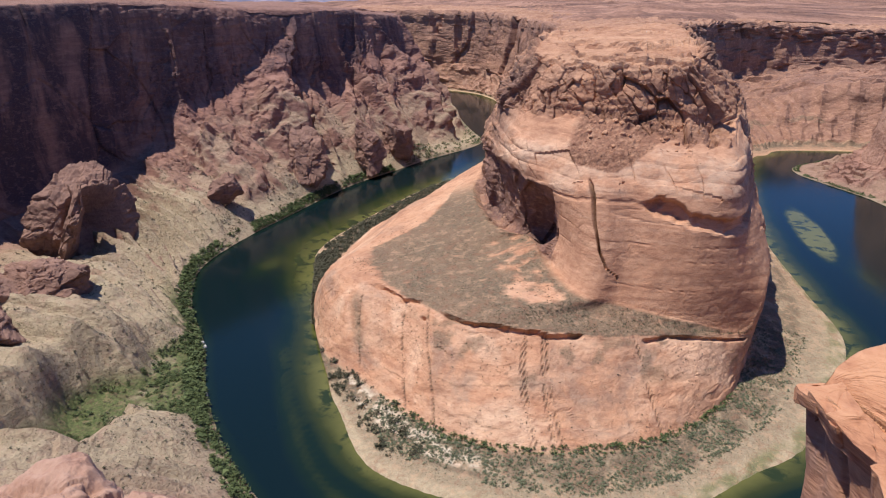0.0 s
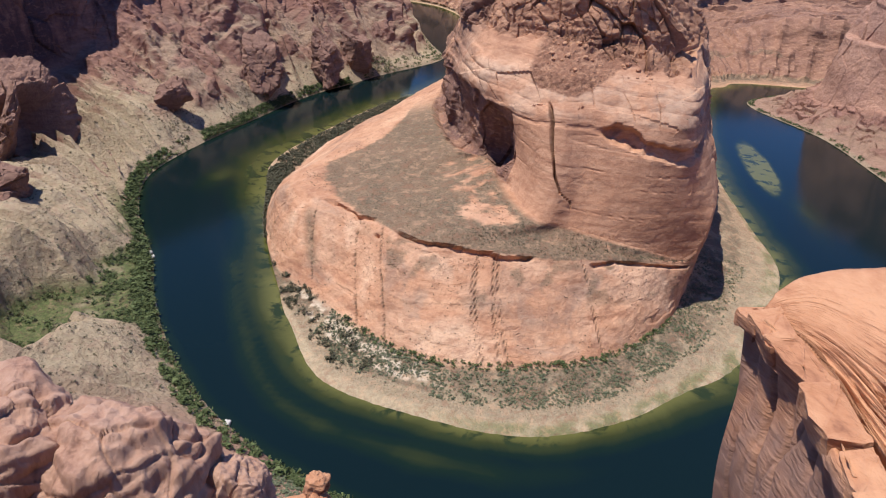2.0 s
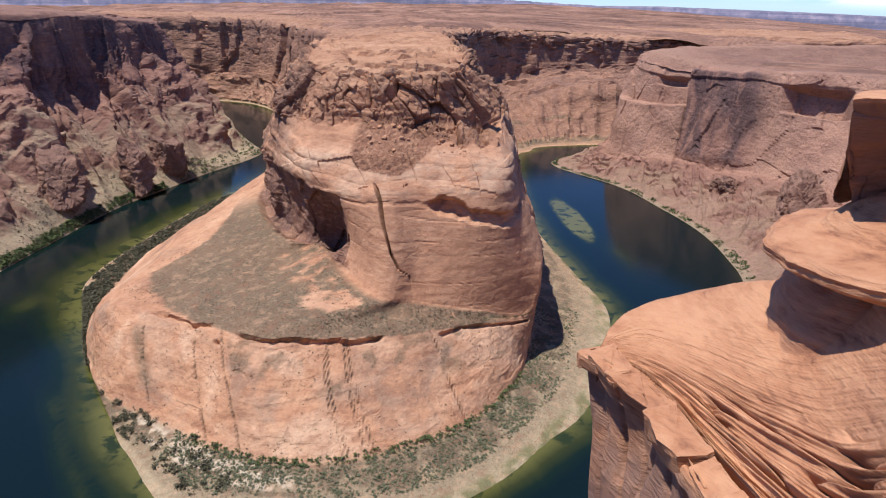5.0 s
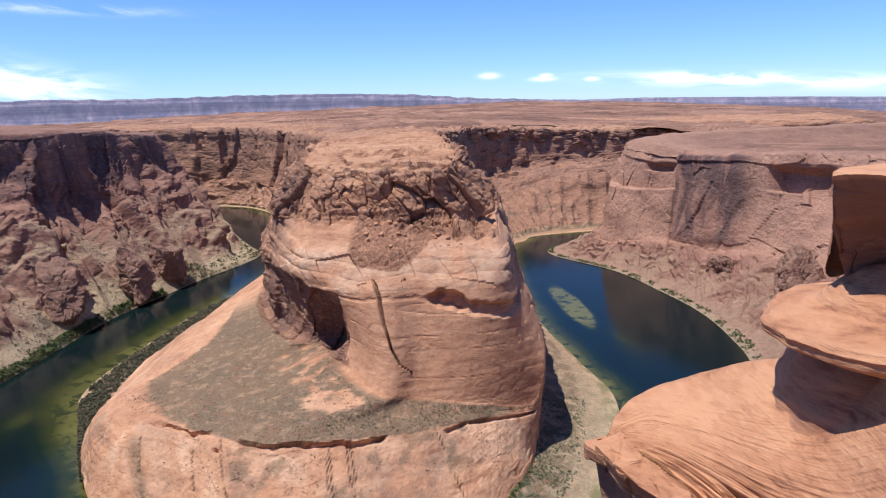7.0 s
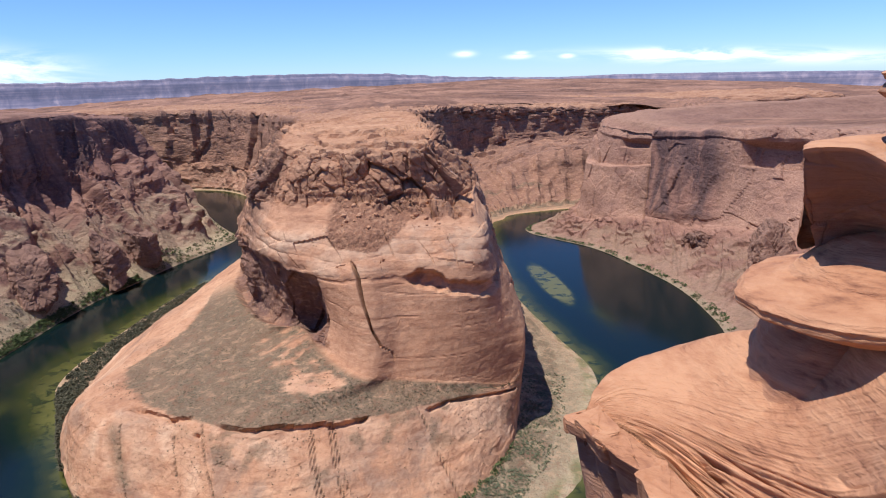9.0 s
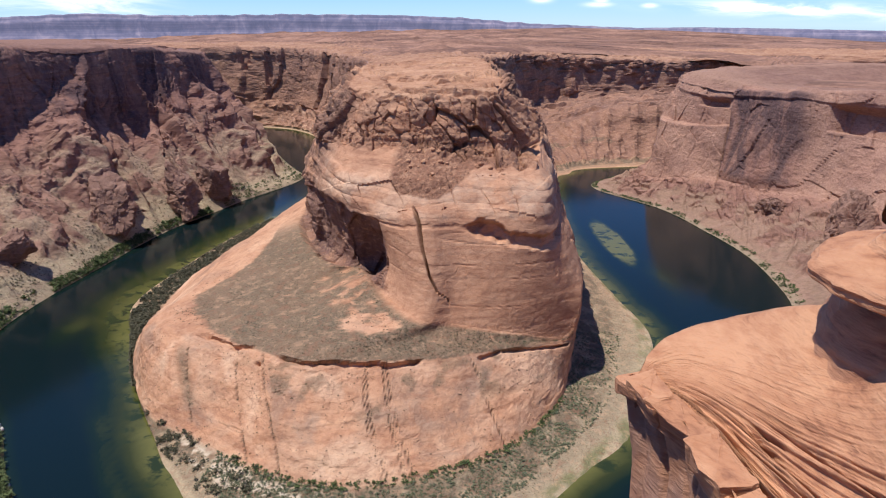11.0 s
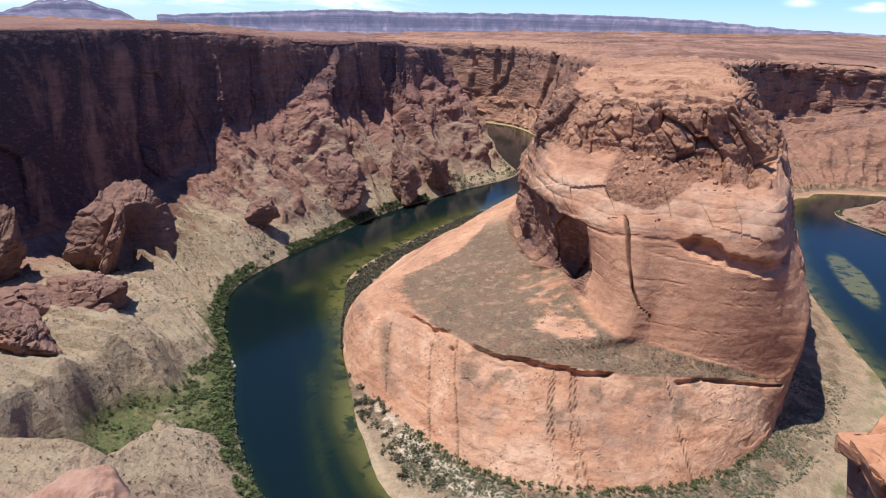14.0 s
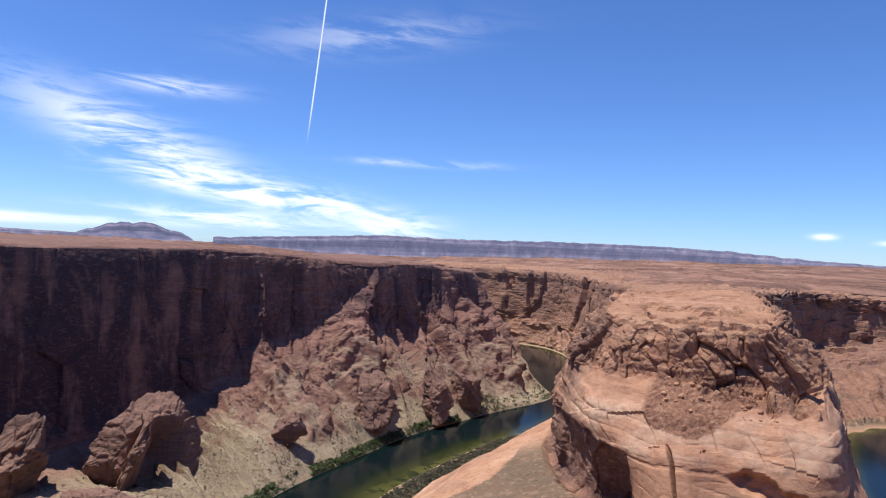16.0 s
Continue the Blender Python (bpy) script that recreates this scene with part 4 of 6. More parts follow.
push -= hollow * (lean_in + fbm(p / 20.0, 3) * 4.5) - (hollow > 0.02) * jointed(p, np.minimum(hollow * 3, 1), (26, 26, 40), 3.0, 0.8, 14, 0.05)
p = p + nf * push[:, None]
g = p.reshape(g.shape)
slope = np.abs(grid_normals(g)[..., 2]).ravel()
bank = 1 - smooth(1.85, 2.05, vv)
keep_in, v_in, u_in = g, v, u
tip = smooth(9.5, 11.0, uu) * (1 - smooth(18.5, 20.0, uu))
bare = 0.9 * np.exp(-((uu - 10.5) / 0.75) ** 2 - ((vv - 3.80) / 0.14) ** 2) + np.exp(-((uu - 11.75) / 0.55) ** 2 - ((vv - 3.68) / 0.22) ** 2) + 0.8 * np.exp(-((uu - 7.9) / 0.9) ** 2 - ((vv - 3.06) / 0.14) ** 2) + 0.9 * smooth(3.86, 3.98, vv) * (1 - smooth(10.5, 11.5, uu))
v_b = np.interp(uu, (7.0, 7.6, 8.4, 8.95, 10.0, 10.65, 11.2, 11.5), (3.55, 3.42, 3.13, 3.2, 3.15, 3.05, 2.975, 2.985)) + 0.03 * fbm(p / 9.0, 3)
on_bench = smooth(-0.01, 0.02, vv - v_b) * (1 - smooth(3.90, 4.0, vv))
green = on_bench * smooth(6.2, 7.2, uu) * (1 - smooth(15.2, 15.9, uu)) * smooth(-0.05, 0.30, 0.62 + 0.8 * fbm(p / 12.0, 5) - 0.62 * bare)
lean = lower * (np.exp(-((uu - 10.66 + 0.8 * (vv - 2.55)) / 0.10) ** 2) * smooth(2.2, 2.35, vv) * (1 - smooth(2.75, 2.9, vv)) + 0.8 * smooth(0.12, 0.25, fbm(np.stack([uu * 2.2, vv * 3.0, 0 * uu], 1) + 6, 4)) * smooth(2.45, 2.6, vv) * smooth(11, 12, uu))
pale_sand = bank * smooth(1.50, 1.62, vv) * smooth(10.6, 11.0, uu) * (1 - smooth(12.6, 13.4, uu)) * smooth(-0.12, 0.06, fbm(p / 11.0, 4) + 0.02)
masks = {
    "sand": (bank * (0.65 + 0.35 * tip) * (1 - 0.6 * smooth(21.0, 22.0, uu))).clip(0, 1),
    "scrub": (green + lean * 0.8 + (bank * smooth(1.1, 1.3, vv) * 0.45 + bank * smooth(1.42, 1.55, vv) * 0.7 * smooth(-0.2, 0.05, fbm(p / 20.0, 3))) * (1 - pale_sand) + top * 0.12).clip(0, 1),
    "brush": (bank * smooth(1.15, 1.3, vv) + lower * 0.12 + green).clip(0, 1),
    # the hollow term is stain plus the overhang's shade, painted in
    "varnish_and_shade": (tower * (0.2 + 0.5 * (1 - front) * (0.2 + 0.8 * smooth(3.6, 5.2, uu))) + crown * 0.15 + lower * 0.08 + 1.1 * smooth(0.0, 0.35, hollow)).clip(0, 1),
    "pale": band * 0.22 * smooth(-0.15, 0.2, fbm(p / 26.0 + 4, 4)) * (1 - rubble) + lower * front * 0.16 * smooth(-0.1, 0.25, fbm(p / 34.0 + 11, 4)) + pale_sand,
    # far sides are darker rock; the hollow term paints shade over maroon stain
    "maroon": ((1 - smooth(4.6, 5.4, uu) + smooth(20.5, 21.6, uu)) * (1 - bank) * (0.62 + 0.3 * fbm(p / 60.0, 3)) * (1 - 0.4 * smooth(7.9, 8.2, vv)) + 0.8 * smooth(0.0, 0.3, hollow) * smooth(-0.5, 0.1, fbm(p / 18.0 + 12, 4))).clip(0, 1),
    "seam": (seam_all * 0.85 + 0.6 * crack).clip(0, 1),
    "smoothed": (calm * tower * (1 - band) * (1 - smooth(0.0, 0.3, hollow))).clip(0, 1),
    "mottle": ((lower + bench * 0.5 + band * (1 - rubble)) * (1 - smooth(19.5, 21.0, uu))).clip(0, 1),
    "grass": bank * (1 - smooth(1.10, 1.24, vv)) * smooth(12.5, 14.0, uu) * (1 - smooth(20.0, 22.0, uu)) * smooth(-0.3, 0.1, fbm(p / 20.0, 3)) * 0.7,
    "soil": (rubble * 1.3 + crown * front * 0.15 + top * front * 0.15 + (1 - smooth(4.0, 4.6, vv)) * smooth(1.5, 1.9, vv) * smooth(21.0, 22.2, uu) * 0.35).clip(0, 1),
}
butte = new("sandstone_butte")
tagged(butte, "tall orange sandstone butte with a grassy bench, ringed by the river", "rock formation")


def slab(name, v0, v1, label):
    """One storey of the butte: the rows v0 .. v1 of the landform."""
    a, b = np.searchsorted(v, v0), min(np.searchsorted(v, v1), len(v) - 1)
    m = {k: np.reshape(q, g.shape[:2])[a : b + 1] for k, q in masks.items()}
    return tagged(grid_mesh(name, g[a : b + 1], ROCK_BUTTE, m, crisp=True), label)


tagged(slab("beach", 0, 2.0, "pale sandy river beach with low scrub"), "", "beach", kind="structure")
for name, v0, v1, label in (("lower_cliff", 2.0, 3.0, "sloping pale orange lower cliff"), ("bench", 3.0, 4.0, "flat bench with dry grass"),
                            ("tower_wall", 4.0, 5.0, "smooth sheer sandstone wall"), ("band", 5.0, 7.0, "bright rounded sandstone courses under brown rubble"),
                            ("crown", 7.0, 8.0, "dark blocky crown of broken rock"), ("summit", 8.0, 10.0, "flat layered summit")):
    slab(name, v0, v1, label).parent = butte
SHORE_IN = np.asarray([s[1][:2] for s in INNER], float)
SHORE_OUT = np.asarray([s[1][:2] for s in OUTER], float)

# ---------- far plateau ----------
az = np.radians(np.linspace(-75, 110, 420))
start = np.interp(np.degrees(az), [-75, -27, -15, -9, -6.5, -4, 2, 5, 8, 15, 25, 27.5, 110], [2600, 2720, 2470, 2230, 1790, 1560, 1540, 1760, 2060, 2200, 2160, 1240, 1240])
ring = np.linspace(0, 1, 120)[:, None] ** 1.8
r = start + (4930 - start) * ring
x, y = r * np.sin(az), r * np.cos(az)
base = np.interp(np.degrees(az), [-75, -44, -36, -22, -9, -6, 0, 8, 15, 22, 26, 40, 60], [262, 250, 222, 224, 226, 226, 236, 231, 222, 214, 203, 203, 215])
edge = np.interp(np.degrees(az), [-75, -45, -38, -31, -25, -20, -14, -5, 5, 10, 16, 22, 27, 33, 38, 60], [281, 274, 255, 205, 212, 238, 256, 266, 276, 292, 280, 260, 236, 208, 170, 150])
z = base - 4 - 11 * (1 - smooth(0.0, 0.05, ring)) + (edge - base) * ((r - start) / (4930 - start)).clip(0, 1) ** 0.85
q = np.stack([x, y, z], -1)
f = q.reshape(-1, 3)
step_z = gnoise(np.stack([f[:, 0] / 420, f[:, 1] / 150, 0 * f[:, 0] + 5], 1) + 0.4 * fbm(f / 120.0, 3)[:, None])
knob = smooth(0.05, 0.12, fbm(f / (260.0, 190.0, 1e6) + 7, 4)) * 6 + smooth(0.1, 0.14, fbm(f / (150.0, 110.0, 1e6) + 31, 4)) * 5
f[:, 2] += knob * smooth(0.02, 0.12, ring + 0 * r).ravel() * (1 - smooth(3, 12, np.degrees(az) + 0 * r)).ravel()
f[:, 2] += (smooth(-0.03, 0.03, step_z) * 6 + fbm(f / 350.0, 5) * 6 + gnoise(np.stack([f[:, 0] / 500, f[:, 1] / 180, 0 * f[:, 0]], 1)) * 6) * (1 - smooth(4300, 4900, np.hypot(f[:, 0], f[:, 1])) * 0.7)
plain = grid_mesh("ground", f.reshape(q.shape), PLATEAU, flip=True)
tagged(plain, "wide red slickrock plateau reaching to the horizon", "plateau", kind="structure")


# ---------- far mesas on the horizon ----------
def far_mesa(name, az0, az1, dist, heights, rough, label, foot=262):
    """A long escarpment with gullied flanks; heights: rise over the plain at even steps."""
    n_a, n_h = 360, 26
    a = np.radians(np.linspace(az0, az1, n_a))
    h = np.interp(np.linspace(0, 1, n_a), np.linspace(0, 1, len(heights)), heights)
    h = h + 262 - foot + gnoise(np.stack([a * 60, 0 * a, 0 * a], 1)) * rough + gnoise(np.stack([a * 130, 0 * a, 0 * a], 1)) * rough * 0.35
    prof = np.array([[-130, 0.0], [-60, 0.35], [-38, 0.5], [-30, 0.82], [-12, 0.9], [-6, 1.0], [120, 1.02]])
    tt = np.linspace(0, 6, n_h)
    off = np.interp(tt, range(7), prof[:, 0])[:, None]
    up = np.interp(tt, range(7), prof[:, 1])[:, None] * h[None]
    gul = gnoise(np.stack([a * 60, 0 * a, 0 * a], 1))[None] * 40 * (1 - up / (h.max() + 1))
    d = dist + off - gul
    g = np.stack([d * np.sin(a), d * np.cos(a), foot + up], -1)
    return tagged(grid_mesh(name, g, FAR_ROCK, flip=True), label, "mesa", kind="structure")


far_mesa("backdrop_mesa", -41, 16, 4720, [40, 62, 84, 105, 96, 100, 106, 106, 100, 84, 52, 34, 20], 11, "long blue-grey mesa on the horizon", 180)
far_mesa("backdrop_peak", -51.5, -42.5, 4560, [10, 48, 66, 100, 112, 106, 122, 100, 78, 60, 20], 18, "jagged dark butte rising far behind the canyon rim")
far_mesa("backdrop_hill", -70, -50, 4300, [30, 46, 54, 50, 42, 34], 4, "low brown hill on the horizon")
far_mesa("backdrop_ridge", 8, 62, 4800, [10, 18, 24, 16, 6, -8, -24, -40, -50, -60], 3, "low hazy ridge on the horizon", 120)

# ---------- river ----------
def resample(line, n):
    d = np.concatenate([[0], np.cumsum(np.hypot(*np.diff(line, axis=0).T))])
    s = np.linspace(0, d[-1], n)
    return np.stack([np.interp(s, d, line[:, 0]), np.interp(s, d, line[:, 1])], 1)


def nearest(points, line):
    out = np.full(len(points), 1e9)
    for a in line:
        out = np.minimum(out, np.hypot(points[:, 0] - a[0], points[:, 1] - a[1]))
    return out


us = np.linspace(0, len(SHORE_IN) - 1, 420)
line_in = spline(SHORE_IN, us)
uo = np.linspace(0, len(SHORE_OUT) - 1, 420)
line_out = spline(SHORE_OUT, uo)
xs, ys = np.meshgrid(np.arange(-1100, 1300, 5.0), np.arange(200, 2260, 5.0))
w = np.stack([xs, ys, 0 * xs], -1)
f = w.reshape(-1, 3)
d_in, d_out = nearest(f, line_in), nearest(f, line_out)
width = np.interp(np.degrees(np.arctan2(f[:, 0], f[:, 1] - 560)), [-180, -150, -120, -95, -70, -40, 0, 40, 70, 100, 130, 160, 180], [26, 30, 52, 46, 75, 62, 40, 40, 40, 52, 46, 30, 26])
shallow = (1 - d_in / width).clip(0, 1) ** 0.8 * 0.92
isle = ((f[:, 0] - 248 - (f[:, 1] - 930) * -0.02) / 22) ** 2 + ((f[:, 1] - 930) / 118) ** 2
shallow = np.maximum(shallow, (1 - smooth(0.5, 1.25, isle + 0.35 * gnoise(f / 16.0))) * 0.92)
trail = ((f[:, 0] - 275) / 20) ** 2 + ((f[:, 1] - 780) / 90) ** 2
shallow = np.maximum(shallow, np.exp(-trail) * 0.45)
ang = np.degrees(np.arctan2(f[:, 0], f[:, 1] - 560))
turn = np.mod(ang, 360)
front_bend = smooth(150, 195, turn) * (1 - smooth(246, 268, turn))
shallow = np.maximum(shallow, np.exp(-(((d_in - 34) / 13) ** 2)) * 0.50 * front_bend)
shallow = np.maximum(shallow, np.exp(-(((f[:, 0] + 385) / 26) ** 2 + ((f[:, 1] - 640) / 60) ** 2)) * 0.55)
shallow = np.maximum(shallow, (1 - d_out / 14).clip(0, 1) * 0.5)
river = grid_mesh("water", w, WATER, {"shallow": shallow})
tagged(river, "calm dark green river with weedy shallows", "river", kind="structure")

# ---------- the rim at hand ----------
SPUR, KNOLL = [], []


def spur(crest, upper, mid, inner_edge, edge, face, low, deep):
    c = np.array(crest)
    SPUR.append([tuple(c + (5.0, 5.5, -16)), tuple(c + (2.2, 2.6, -3.0)), tuple(c + (0.8, 1.0, -0.5)), crest, upper, mid, inner_edge, edge, face, low, deep, (deep[0] + 0.5, deep[1] - 0.8, deep[2] - 14)])


def knoll(ridge_top, edge, face, low):
    c = np.array(ridge_top)
    steeper = 1.0 if c[0] > -12 else 0.0
    face, low = (face[0] + 0.05 * steeper, face[1] + 0.3 * steeper, face[2]), (low[0] + 0.25 * steeper, low[1] + 1.5 * steeper, low[2])
    KNOLL.append([tuple(c + (-0.9, 1.6, -14)), tuple(c + (-0.5, 1.2, -2.2)), ridge_top, edge, face, low, (low[0] + 0.3, low[1] - 0.5, low[2] - 12)])


# a cross-bedded spur to the north: crest, upper slope, bedded slope, notch, shelf edge, shaded face down to the depths
spur((5.96, 18.91, 289.37), (5.94, 18.88, 289.32), (5.91, 18.86, 289.27), (5.91, 18.83, 289.20), (5.89, 18.79, 289.12), (6.19, 18.29, 286.45), (6.24, 17.63, 283.27), (7.72, 17.22, 275.30))
spur((6.19, 18.79, 289.51), (6.29, 18.65, 289.53), (6.33, 18.39, 289.53), (6.25, 18.23, 289.41), (6.03, 18.14, 289.34), (6.35, 17.45, 287.13), (6.58, 16.58, 283.81), (8.11, 15.67, 276.89))
spur((6.89, 19.59, 289.91), (7.00, 18.99, 289.76), (6.94, 17.95, 289.58), (6.99, 17.10, 289.43), (6.58, 16.91, 289.26), (6.78, 16.12, 287.35), (6.90, 14.92, 284.52), (8.16, 14.20, 278.44))
spur((8.25, 20.43, 290.27), (8.14, 19.11, 289.94), (7.91, 17.13, 289.53), (7.54, 15.37, 289.14), (6.99, 15.29, 289.03), (7.23, 14.42, 287.56), (7.24, 13.31, 285.35), (8.44, 12.74, 280.13))
spur((9.88, 20.48, 290.69), (9.38, 18.18, 290.24), (8.81, 15.44, 289.66), (7.94, 13.16, 289.06), (7.26, 13.08, 288.83), (7.48, 12.67, 287.56), (7.57, 11.84, 285.68), (8.55, 11.06, 281.66))
spur((11.17, 19.69, 291.29), (10.39, 16.88, 290.79), (9.50, 13.52, 290.12), (8.31, 10.92, 289.38), (7.61, 11.27, 288.89), (7.80, 11.10, 287.63), (7.90, 10.55, 286.24), (8.81, 9.57, 282.82))
spur((12.02, 18.32, 291.96), (11.10, 15.36, 291.32), (9.84, 11.64, 290.73), (8.49, 9.08, 289.87), (7.80, 9.38, 288.97), (8.00, 9.38, 287.94), (8.27, 9.09, 286.79), (9.13, 8.18, 284.14))
spur((12.62, 16.57, 292.81), (11.45, 13.45, 292.16), (9.96, 9.86, 291.62), (8.54, 7.47, 290.78), (7.83, 7.85, 289.55), (8.07, 7.75, 288.51), (8.46, 7.55, 287.29), (9.33, 6.79, 284.87))
spur((12.73, 14.16, 293.82), (11.49, 11.29, 293.13), (9.75, 7.80, 292.60), (8.24, 5.69, 291.70), (7.75, 6.22, 290.11), (8.14, 6.28, 289.04), (8.55, 6.08, 287.89), (9.45, 5.36, 285.62))
spur((12.31, 11.42, 295.05), (11.19, 9.12, 294.37), (9.40, 6.09, 293.83), (7.85, 4.27, 292.77), (7.51, 4.53, 291.08), (7.91, 4.64, 290.08), (8.38, 4.54, 289.06), (9.34, 3.99, 286.98))
g, v, u = sheet(SPUR, 440, (6, 8, 8, 50, 110, 120, 20, 46, 36, 24, 8), None, 0.35)
n = grid_normals(g)
if n[60, 200] @ np.array([0, -0.3, 1]) < 0:
    n = -n
nf, p = n.reshape(-1, 3), g.reshape(-1, 3)
vv, uu = np.repeat(v, g.shape[1]), np.tile(u, g.shape[0])
slope_zone = smooth(3.2, 4.3, vv) * (1 - smooth(6.85, 7.05, vv))
drift = vv * 1.0 + 0.25 * np.sin(uu * 0.9) + 0.10 * gnoise(np.stack([uu * 1.1, vv * 0.8, 0 * uu], 1))
lam = gnoise(np.stack([uu * 0.35, drift * 9.0, 0 * uu], 1)) + 0.5 * gnoise(np.stack([uu * 0.5, drift * 17.0, 0 * uu + 4], 1)) + 0.35 * gnoise(np.stack([uu * 0.8, drift * 36.0, 0 * uu + 9], 1))
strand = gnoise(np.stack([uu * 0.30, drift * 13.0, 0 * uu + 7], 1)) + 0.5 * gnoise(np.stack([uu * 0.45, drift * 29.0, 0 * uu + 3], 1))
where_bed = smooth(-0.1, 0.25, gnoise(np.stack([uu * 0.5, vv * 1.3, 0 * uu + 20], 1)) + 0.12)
# grooves, cut in below, with their shade painted through this mask
shaded_groove = slope_zone * smooth(0.10, 0.18, strand) * smooth(4.4, 5.3, vv) * where_bed
grow = 0.03 + 0.95 * smooth(4.6, 5.7, vv)
push = slope_zone * grow * np.where(lam > 0.12, 0.16, -0.20) * smooth(0.0, 0.22, np.abs(lam - 0.12)) * 0.9
push += slope_zone * (lam * 0.06 + gnoise(np.stack([uu * 1.2, drift * 60.0, 0 * uu + 9], 1)) * 0.05)
push -= shaded_groove * 0.24
push -= slope_zone * ridge(np.stack([uu * 0.5, drift * 5.0, 0 * uu + 2], 1), 1) ** 10 * 0.5 * smooth(4.6, 5.3, vv)
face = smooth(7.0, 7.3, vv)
push += face * (fbm(p / 2.8, 4) * 0.22 - ridge(np.stack([uu * 1.3 + vv * 0.25, vv * 0.25, 0 * uu], 1), 2) ** 9 * 0.45 + jointed(p, np.ones(len(p)), (5.5, 5.5, 10.0), 0.12, 0.10, 5, 0.02))
shelf = np.exp(-((vv - 6.9) / 0.22) ** 2)
push += shelf * (np.where(gnoise(np.stack([uu * 3.1, 0 * uu, 0 * uu], 1)) > -0.05, 0.18, -0.10) + fbm(p / 0.8, 3) * 0.15)
push += fbm(p / 4.0, 3) * 0.22 * (1 - 0.5 * slope_zone) + fbm(p / 0.6, 3) * 0.04
push *= smooth(0.0, 0.9, uu) * 0.85 + 0.15
p = p + nf * push[:, None]
# the face's shade is painted as darker colour; the upper patch is varnish
rock = grid_mesh("slope", p.reshape(g.shape), ROCK_NEAR, {"bed": shaded_groove, "strand": slope_zone * smooth(-0.05, -0.22, strand) * smooth(4.4, 5.6, vv) * (0.4 + 0.6 * where_bed), "varnish_and_shade": face * 0.85 + np.exp(-((vv - 4.6) / 0.5) ** 2) * smooth(5.5, 7.5, uu) * 0.5})
rock_spur = new("rock_spur")
rock_spur.location = (8.0, 14.0, 289.0)
rock.parent = rock_spur
rock.matrix_parent_inverse = Matrix.Translation((-8.0, -14.0, -289.0))
tagged(rock_spur, "orange cross-bedded sandstone spur with a shaded brown side", "rock outcrop")

# a fin to the south: crest, edge, shaded face
knoll((-15.66, 12.15, 279.99), (-13.53, 10.07, 281.33), (-13.66, 9.58, 279.89), (-14.20, 8.07, 276.37))
knoll((-13.33, 13.72, 279.33), (-11.06, 11.22, 280.39), (-11.07, 10.95, 279.31), (-11.77, 9.66, 274.85))
knoll((-11.29, 14.56, 279.38), (-10.36, 13.08, 279.86), (-10.55, 12.69, 277.59), (-11.48, 11.36, 271.41))
knoll((-9.62, 15.15, 279.62), (-9.24, 14.22, 279.83), (-9.57, 13.77, 276.80), (-10.52, 12.62, 269.85))
knoll((-8.24, 15.53, 279.97), (-8.19, 15.10, 280.02), (-8.45, 14.74, 276.30), (-9.39, 13.74, 268.19))
knoll((-7.29, 15.70, 280.40), (-7.33, 15.46, 280.36), (-7.37, 15.23, 276.15), (-7.93, 14.55, 267.93))
knoll((-6.78, 15.69, 279.95), (-6.71, 15.49, 279.77), (-6.66, 15.30, 276.56), (-7.24, 14.65, 269.03))
knoll((-6.63, 15.68, 278.85), (-6.42, 15.37, 278.57), (-6.28, 15.21, 275.53), (-6.70, 14.66, 269.12))
knoll((-7.08, 16.56, 277.08), (-6.88, 16.22, 276.79), (-6.77, 16.05, 273.70), (-7.24, 15.47, 267.37))
g, v, u = sheet(KNOLL, 320, (6, 12, 40, 70, 60, 12), None, 0.8)
n = grid_normals(g)
if n[30, 150, 2] < 0:
    n = -n
nf, p = n.reshape(-1, 3), g.reshape(-1, 3)
vv, uu = np.repeat(v, g.shape[1]), np.tile(u, g.shape[0])
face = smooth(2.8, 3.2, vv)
push = fbm(p / 3.5, 4) * 0.5 + fbm(p / 0.8, 3) * 0.12 + jointed(p, np.ones(len(p)), (3.4, 3.4, 4.5), 0.16, 0.16, 3, 0.05) - face * ridge(np.stack([uu * 1.2, vv * 0.3, 0 * uu], 1), 2) ** 7 * 0.6
push += (1 - face) * gnoise(np.stack([uu * 0.4, vv * 9, 0 * uu], 1)) * 0.14
p = p + nf * (push * smooth(0, 0.4, 8 - uu) )[:, None]
rock_knoll = new("rock_knoll")
rock_knoll.location = (-10.0, 13.0, 270.0)
split = int(np.searchsorted(v, 3.0))
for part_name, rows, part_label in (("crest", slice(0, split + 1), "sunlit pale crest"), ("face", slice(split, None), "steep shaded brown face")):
    # the steep face is coloured darker to paint its shade
    piece = grid_mesh(part_name, p.reshape(g.shape)[rows], ROCK_NEAR, {"varnish_and_shade": (face * 0.9).reshape(g.shape[:2])[rows]})
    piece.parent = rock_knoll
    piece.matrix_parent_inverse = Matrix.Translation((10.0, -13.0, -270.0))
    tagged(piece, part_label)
tagged(rock_knoll, "brown sandstone fin with a sunlit crest and a shaded side", "rock outcrop")


def ball(nu, nv):
    th = np.linspace(0, 2 * np.pi, nu)
    ph = np.linspace(-np.pi / 2, np.pi / 2, nv)[:, None]
    return np.stack([np.cos(ph) * np.cos(th), np.cos(ph) * np.sin(th), np.sin(ph) + 0 * th], -1)


